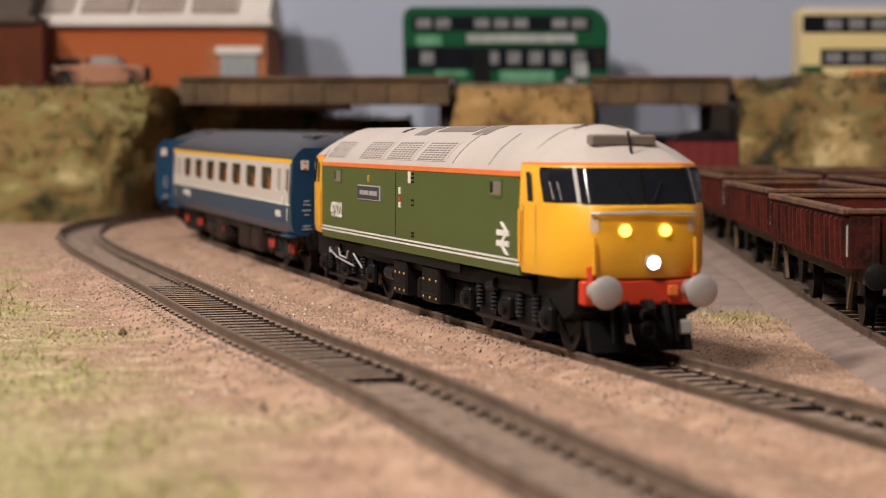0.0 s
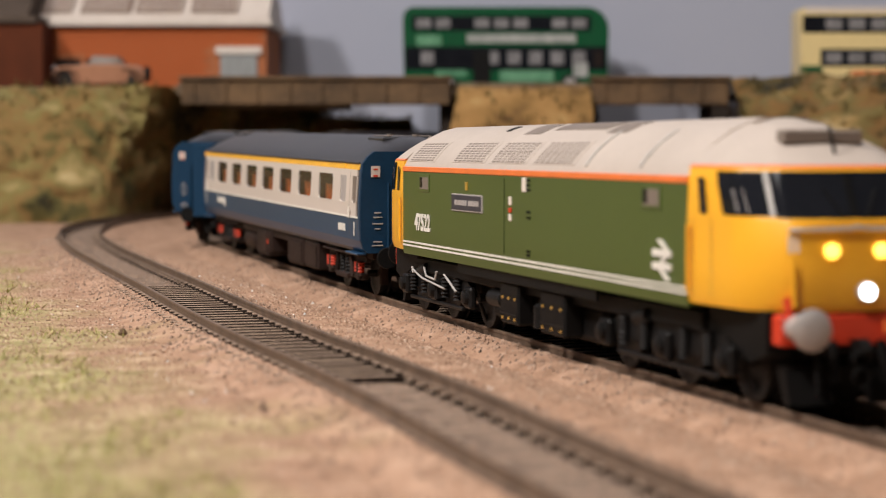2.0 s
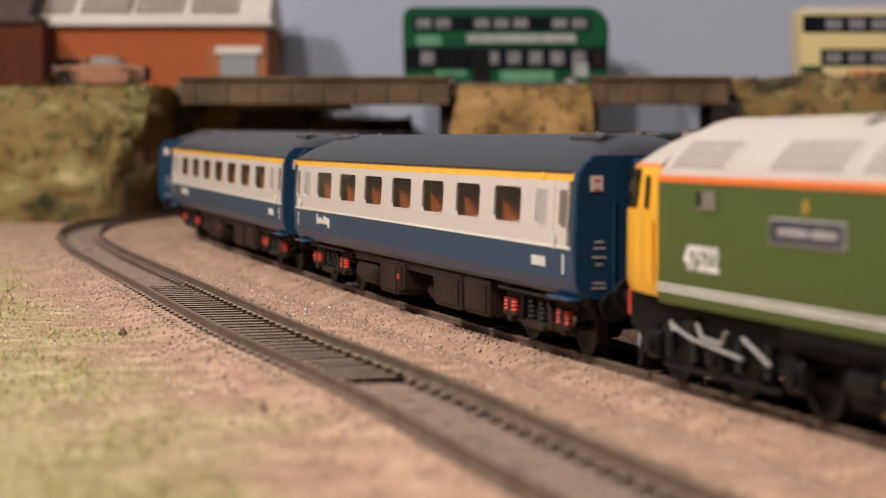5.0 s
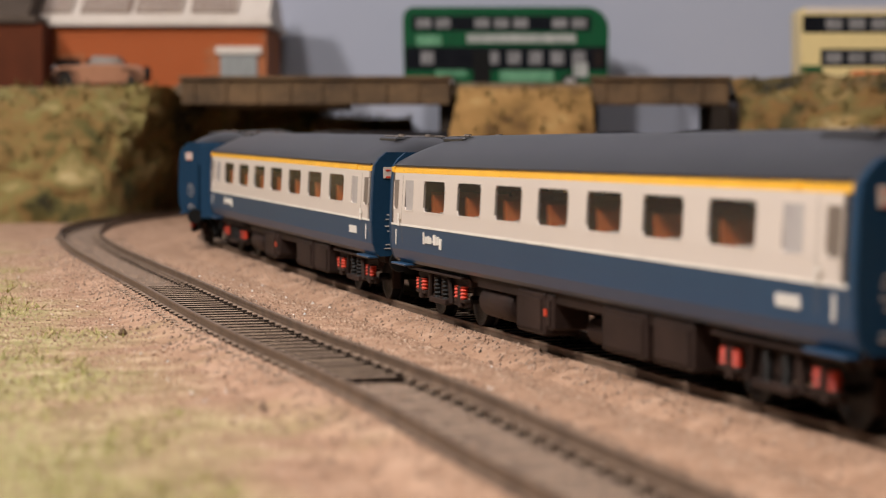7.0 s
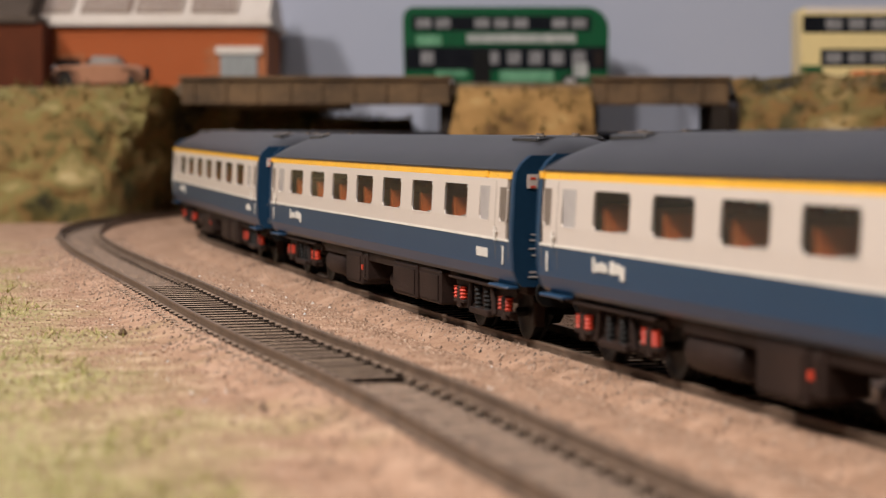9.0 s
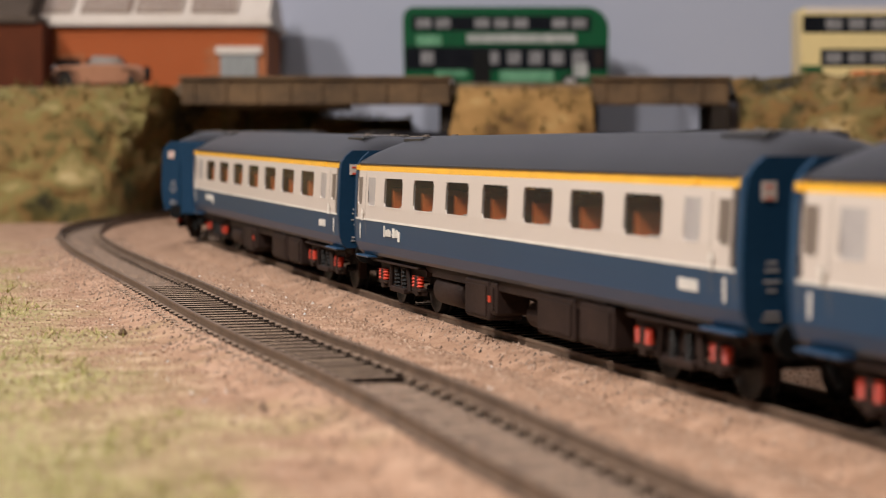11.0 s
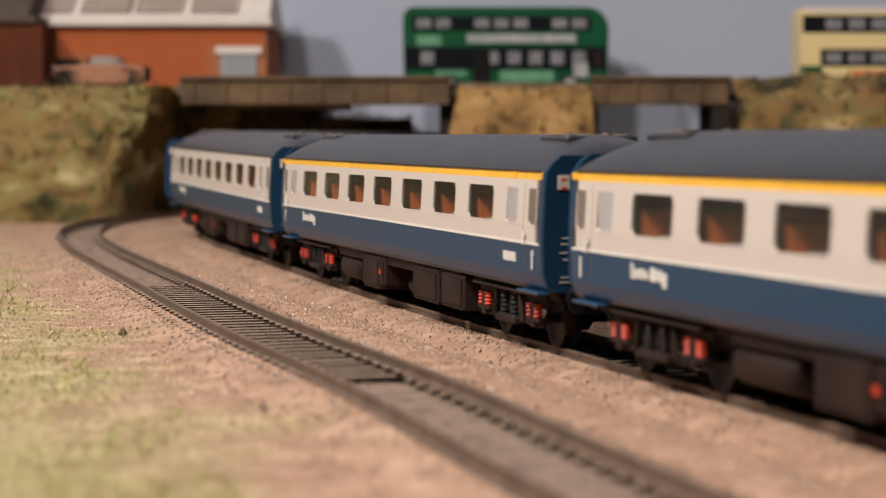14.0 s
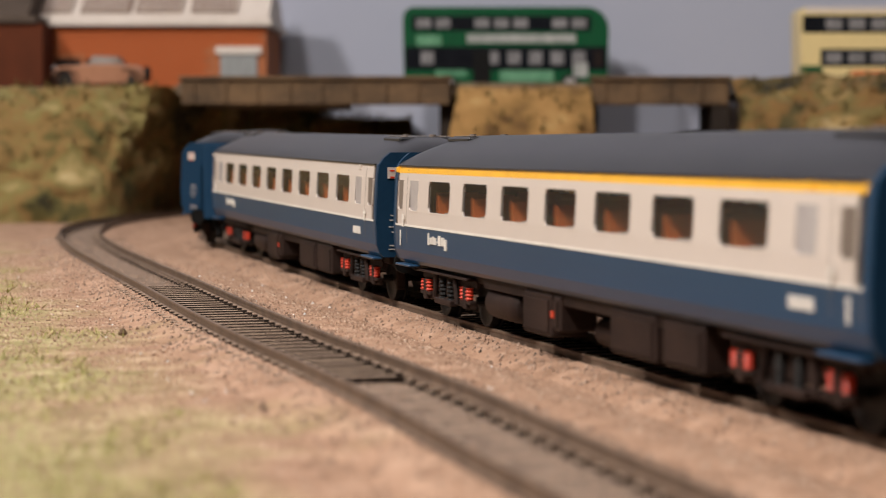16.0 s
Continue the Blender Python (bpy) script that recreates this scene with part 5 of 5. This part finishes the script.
        part("air_tank", turned([(-12, 1.0), (-11.4, 3.0), (-10, 3.7), (10, 3.7), (11.4, 3.0), (12, 1.0)], (-49.5, s * 11.5, 8.9), "X", 18), UNDER, fr, "brown cylindrical air tank", True)
        part("brake_tap", box(-10.4, -8.8, s * 15.6, s * 16.6, 9.4, 10.8), RED_ORANGE, fr, "small red tap")
        part("dynamo", turned([(-5, 2.4), (-4.6, 3.0), (4.6, 3.0), (5, 2.4)], (6, s * 8.5, 7.4), "X", 14), UNDER, fr)
    for xc in (-93, 95):
        g = part("bogie", box(xc - 20, xc + 20, -9, 9, 7.2, 11, 0.4), UNDER, c, "brown four-wheel bogie")
        for s in (-1, 1):
            part("side_frame", prism([(xc - 23, 10.8), (xc - 20, 12.0), (xc - 8, 12.2), (xc - 6, 10.8), (xc + 6, 10.8), (xc + 8, 12.2), (xc + 20, 12.0), (xc + 23, 10.8), (xc + 22.6, 9.6), (xc + 12, 9.2), (xc + 8, 6.4), (xc - 8, 6.4), (xc - 12, 9.2), (xc - 22.6, 9.6)], 1, s * 12.4, s * 13.8), UNDER, g, "brown bogie side frame")
            part("lower_tie", box(xc - 21, xc + 21, s * 13.6 - 0.6, s * 13.6 + 0.6, 4.6, 5.8, 0.15), UNDER, g)
            part("spring_plank", box(xc - 7, xc + 7, s * 14.6 - 1.0, s * 14.6 + 1.0, 4.2, 5.6, 0.2), UNDER, g)
            for dx in (-3.4, 3.4):
                coil = [(z * 0.5, 0.9 if z % 2 else 1.15) for z in range(11)]
                part("bolster_spring", turned(coil, (xc + dx, s * 14.2, 5.5), "Z", 10), SOOT, g)
            part("damper", tube((xc + 9.5, s * 14.6, 5.0), (xc + 8.0, s * 14.6, 11.4), 0.7, 8), UNDER, g)
            part("damper", tube((xc - 9.5, s * 14.6, 5.0), (xc - 8.0, s * 14.6, 11.4), 0.7, 8), UNDER, g)
            part("step_bar", box(xc - 22, xc + 22, s * 15.0 - 1.1, s * 15.0 + 1.1, 11.3, 11.9, 0.15), UNDER, g)
            part("brake_shoe", box(xc - 24.6, xc - 23.0, s * 9.0 - 1.2, s * 9.0 + 1.2, 3.4, 9.0, 0.3), UNDER, g)
            part("brake_shoe", box(xc + 23.0, xc + 24.6, s * 9.0 - 1.2, s * 9.0 + 1.2, 3.4, 9.0, 0.3), UNDER, g)
            for dx in (-17, 17):
                part("axle_box", box(xc + dx - 1.3, xc + dx + 1.3, s * 14.2 - 1.0, s * 14.2 + 1.0, 4.4, 9.6, 0.3), UNDER, g)
                part("spring_seat", box(xc + dx - 4.2, xc + dx + 4.2, s * 14.2 - 0.9, s * 14.2 + 0.9, 5.6, 6.5, 0.2), UNDER, g)
                for o in (-2.4, 2.4):
                    coil = [(i * 0.42, 1.05 if i % 2 else 0.7) for i in range(8)]
                    part("axle_spring", turned(coil, (xc + dx + o, s * 14.5, 6.5), "Z", 10), RED_ORANGE, g, "bright red axle spring")
        for dx in (-17, 17):
            for s in (-1, 1):
                r = 6.6
                part("wheel", turned([(-1.1, 1.5), (-1.1, r - 2), (-1.3, r - 1.6), (-1.3, r - 0.4), (1.0, r - 0.4), (1.2, r + 0.3), (1.6, r + 0.3), (1.6, 1.5)] if s < 0 else [(1.1, 1.5), (1.1, r - 2), (1.3, r - 1.6), (1.3, r - 0.4), (-1.0, r - 0.4), (-1.2, r + 0.3), (-1.6, r + 0.3), (-1.6, 1.5)], (xc + dx, s * 8.4, r - 0.35), "Y", 24), SOOT, g, "", True)
            part("axle", tube((xc + dx, -12, 6.2), (xc + dx, 12, 6.2), 1.0, 8), SOOT, g)
    # the body rides low over its bogies
    for o in c.children:
        if not o.name.startswith("bogie"):
            o.matrix_basis = at(0, 0, -1.65) @ o.matrix_basis
    return c


FIRST = coach(True, "blue and cream first-class railway coach with yellow band and dark roof")
SECOND = coach(False, "blue and cream railway coach without yellow band, dark roof")
COACHES = [FIRST, copy_thing(FIRST, Matrix.Identity(4)), copy_thing(FIRST, Matrix.Identity(4)), SECOND, copy_thing(SECOND, Matrix.Identity(4))]

# ---- loose grit, ballast and grass ----


def pebble(verts, faces, x, y, z, r, rnd):
    b = len(verts)
    a = rnd.uniform(0, 6.28)
    for i in range(3):
        q = a + i * 2.094 + rnd.uniform(-0.4, 0.4)
        verts.append((x + math.cos(q) * r, y + math.sin(q) * r, z - r * 0.3))
    verts.append((x + rnd.uniform(-0.3, 0.3) * r, y + rnd.uniform(-0.3, 0.3) * r, z + r * rnd.uniform(0.4, 0.9)))
    faces += [(b, b + 1, b + 3), (b + 1, b + 2, b + 3), (b + 2, b, b + 3)]


def turf_edge(y):
    return 51 - 0.282 * y


def scatter():
    rnd = random.Random(11)
    v, f = [], []
    for _ in range(52000):
        y = 230 + 560 * rnd.random() ** 1.1
        x = turf_edge(y) - 45 + rnd.random() * 230
        pebble(v, f, x, y, ground_height(x, y) + 0.1, rnd.uniform(0.15, 0.45) * (1.8 if rnd.random() < 0.03 else 1), rnd)
    stuff("grit", v, f, GRIT, "loose pale brown grit on the trackbed", "grit")
    v, f = [], []
    for line, level, top in ((FRONT_LINE, FRONT_Z, -2.2), (TRAIN_LINE, None, -1.5)):
        for i in range(2, len(line) - 2):
            p = line[i]
            if not 212 < p.y < 890:
                continue
            d = (line[i + 1] - line[i - 1]).normalized()
            for _ in range(30):
                o = rnd.choice((-1, 1)) * (10.3 + abs(rnd.gauss(0, 5.5)) if rnd.random() < 0.85 else rnd.uniform(0, 7))
                t = rnd.uniform(-3, 3)
                x, y = p.x - d.y * o + d.x * t, p.y + d.x * o + d.y * t
                pebble(v, f, x, y, (rise(y) if level is None else level) + lerp(abs(o), [0, 8, 9.9, 10.4, 16, 23], [-2.95, -3.3, -2.6, top, top - 0.9, -4.6]), rnd.uniform(0.25, 0.75 if abs(o) > 10 else 0.42), rnd)
    stuff("ballast", v, f, STONE, "grey brown ballast stones along the rails", "ballast")
    v, f = [], []
    for _ in range(20000):
        y = 212 + 765 * rnd.random() ** 1.4
        x = turf_edge(y) - 8 - 150 * rnd.random() ** 1.3 + 22 * noise.noise(Vector((y * 0.03, 0, 5)))
        if noise.noise(Vector((x * 0.045, y * 0.045, 1.0))) < -0.12:
            continue
        z = ground_height(x, y)
        b, a, h, w = len(v), rnd.uniform(0, 6.28), rnd.uniform(1.0, 2.8), rnd.uniform(0.12, 0.26)
        lx, ly = rnd.uniform(-2.2, 2.2), rnd.uniform(-2.2, 2.2)
        v += [(x + math.cos(a) * w, y + math.sin(a) * w, z - 0.2), (x - math.cos(a) * w, y - math.sin(a) * w, z - 0.2), (x + lx, y + ly, z + h * 0.7)]
        f.append((b, b + 1, b + 2))
    for _ in range(900):
        y = 552 + rnd.gauss(0, 22)
        x = 80 + rnd.gauss(0, 9)
        z = ground_height(x, y)
        b, a, h = len(v), rnd.uniform(0, 6.28), rnd.uniform(0.5, 1.5)
        v += [(x + math.cos(a) * 0.2, y + math.sin(a) * 0.2, z - 0.2), (x - math.cos(a) * 0.2, y - math.sin(a) * 0.2, z - 0.2), (x + rnd.uniform(-2, 2), y + rnd.uniform(-2, 2), z + h)]
        f.append((b, b + 1, b + 2))
    stuff("grass", v, f, BLADE, "short dry olive and straw grass", "grass")


scatter()


def chips():
    """A few chips on the trackbed, with glints put into their white colour."""
    rnd = random.Random(23)
    v, f = [], []
    for _ in range(70):
        y = 293 + 372 * rnd.random()
        x = turf_edge(y) - 6 + rnd.random() * 110
        pebble(v, f, x, y, ground_height(x, y) + 0.25, rnd.uniform(0.25, 0.55), rnd)
    stuff("stone_chips", v, f, GLINT, "scattered white stone chips painted as glints on the trackbed", "stone chips")


chips()
clump = tagged(part("soil_clump", turned([(-0.6, 0.9), (0.0, 1.1), (0.4, 0.8), (0.9, 0.55), (1.1, 0.1)], (-71.6, 453, 2.0), "Z", 7), TIMBER, None, "", True), "small dark clump of soil on the grass edge", "soil")


# ---- the train's run ----
RUN_T = [0, 0.5, 1, 1.5, 2, 2.5, 3, 3.5, 4, 5.2, 6.5, 7, 7.5, 8, 8.5, 9, 10.2, 11.5, 12, 12.5, 13, 13.5, 14, 14.5, 15, 15.5, 16]
RUN_S = [-0.5, 17.3, 38.7, 63.1, 89.8, 117.2, 145.2, 174.0, 202.8, 272.5, 347.8, 376.2, 404.5, 434.0, 464.8, 495.2, 565.5, 640.7, 669.2, 698.0, 727.4, 757.0, 788.2, 822.5, 858.0, 892.1, 927.0]
BEHIND = [261.7 + 273.24 * i for i in range(5)]


def standing(s, pivot):
    """Pose of a vehicle whose bogies stand pivot to either side of s."""
    f, r = on_track(s + pivot), on_track(s - pivot)
    u = (f - r).normalized()
    n = Vector((-u.y, u.x, 0)).normalized()
    w = u.cross(n)
    m = Matrix((u, n, w)).transposed().to_4x4()
    m.translation = (f + r) / 2 * MM
    return m


def motions():
    times = [i * 0.5 for i in range(33)]
    walk(LOCO, [(t, standing(lerp(t, RUN_T, RUN_S), 74)) for t in times])
    for c, b in zip(COACHES, BEHIND):
        walk(c, [(t, standing(lerp(t, RUN_T, RUN_S) - b, 96)) for t in times])


motions()
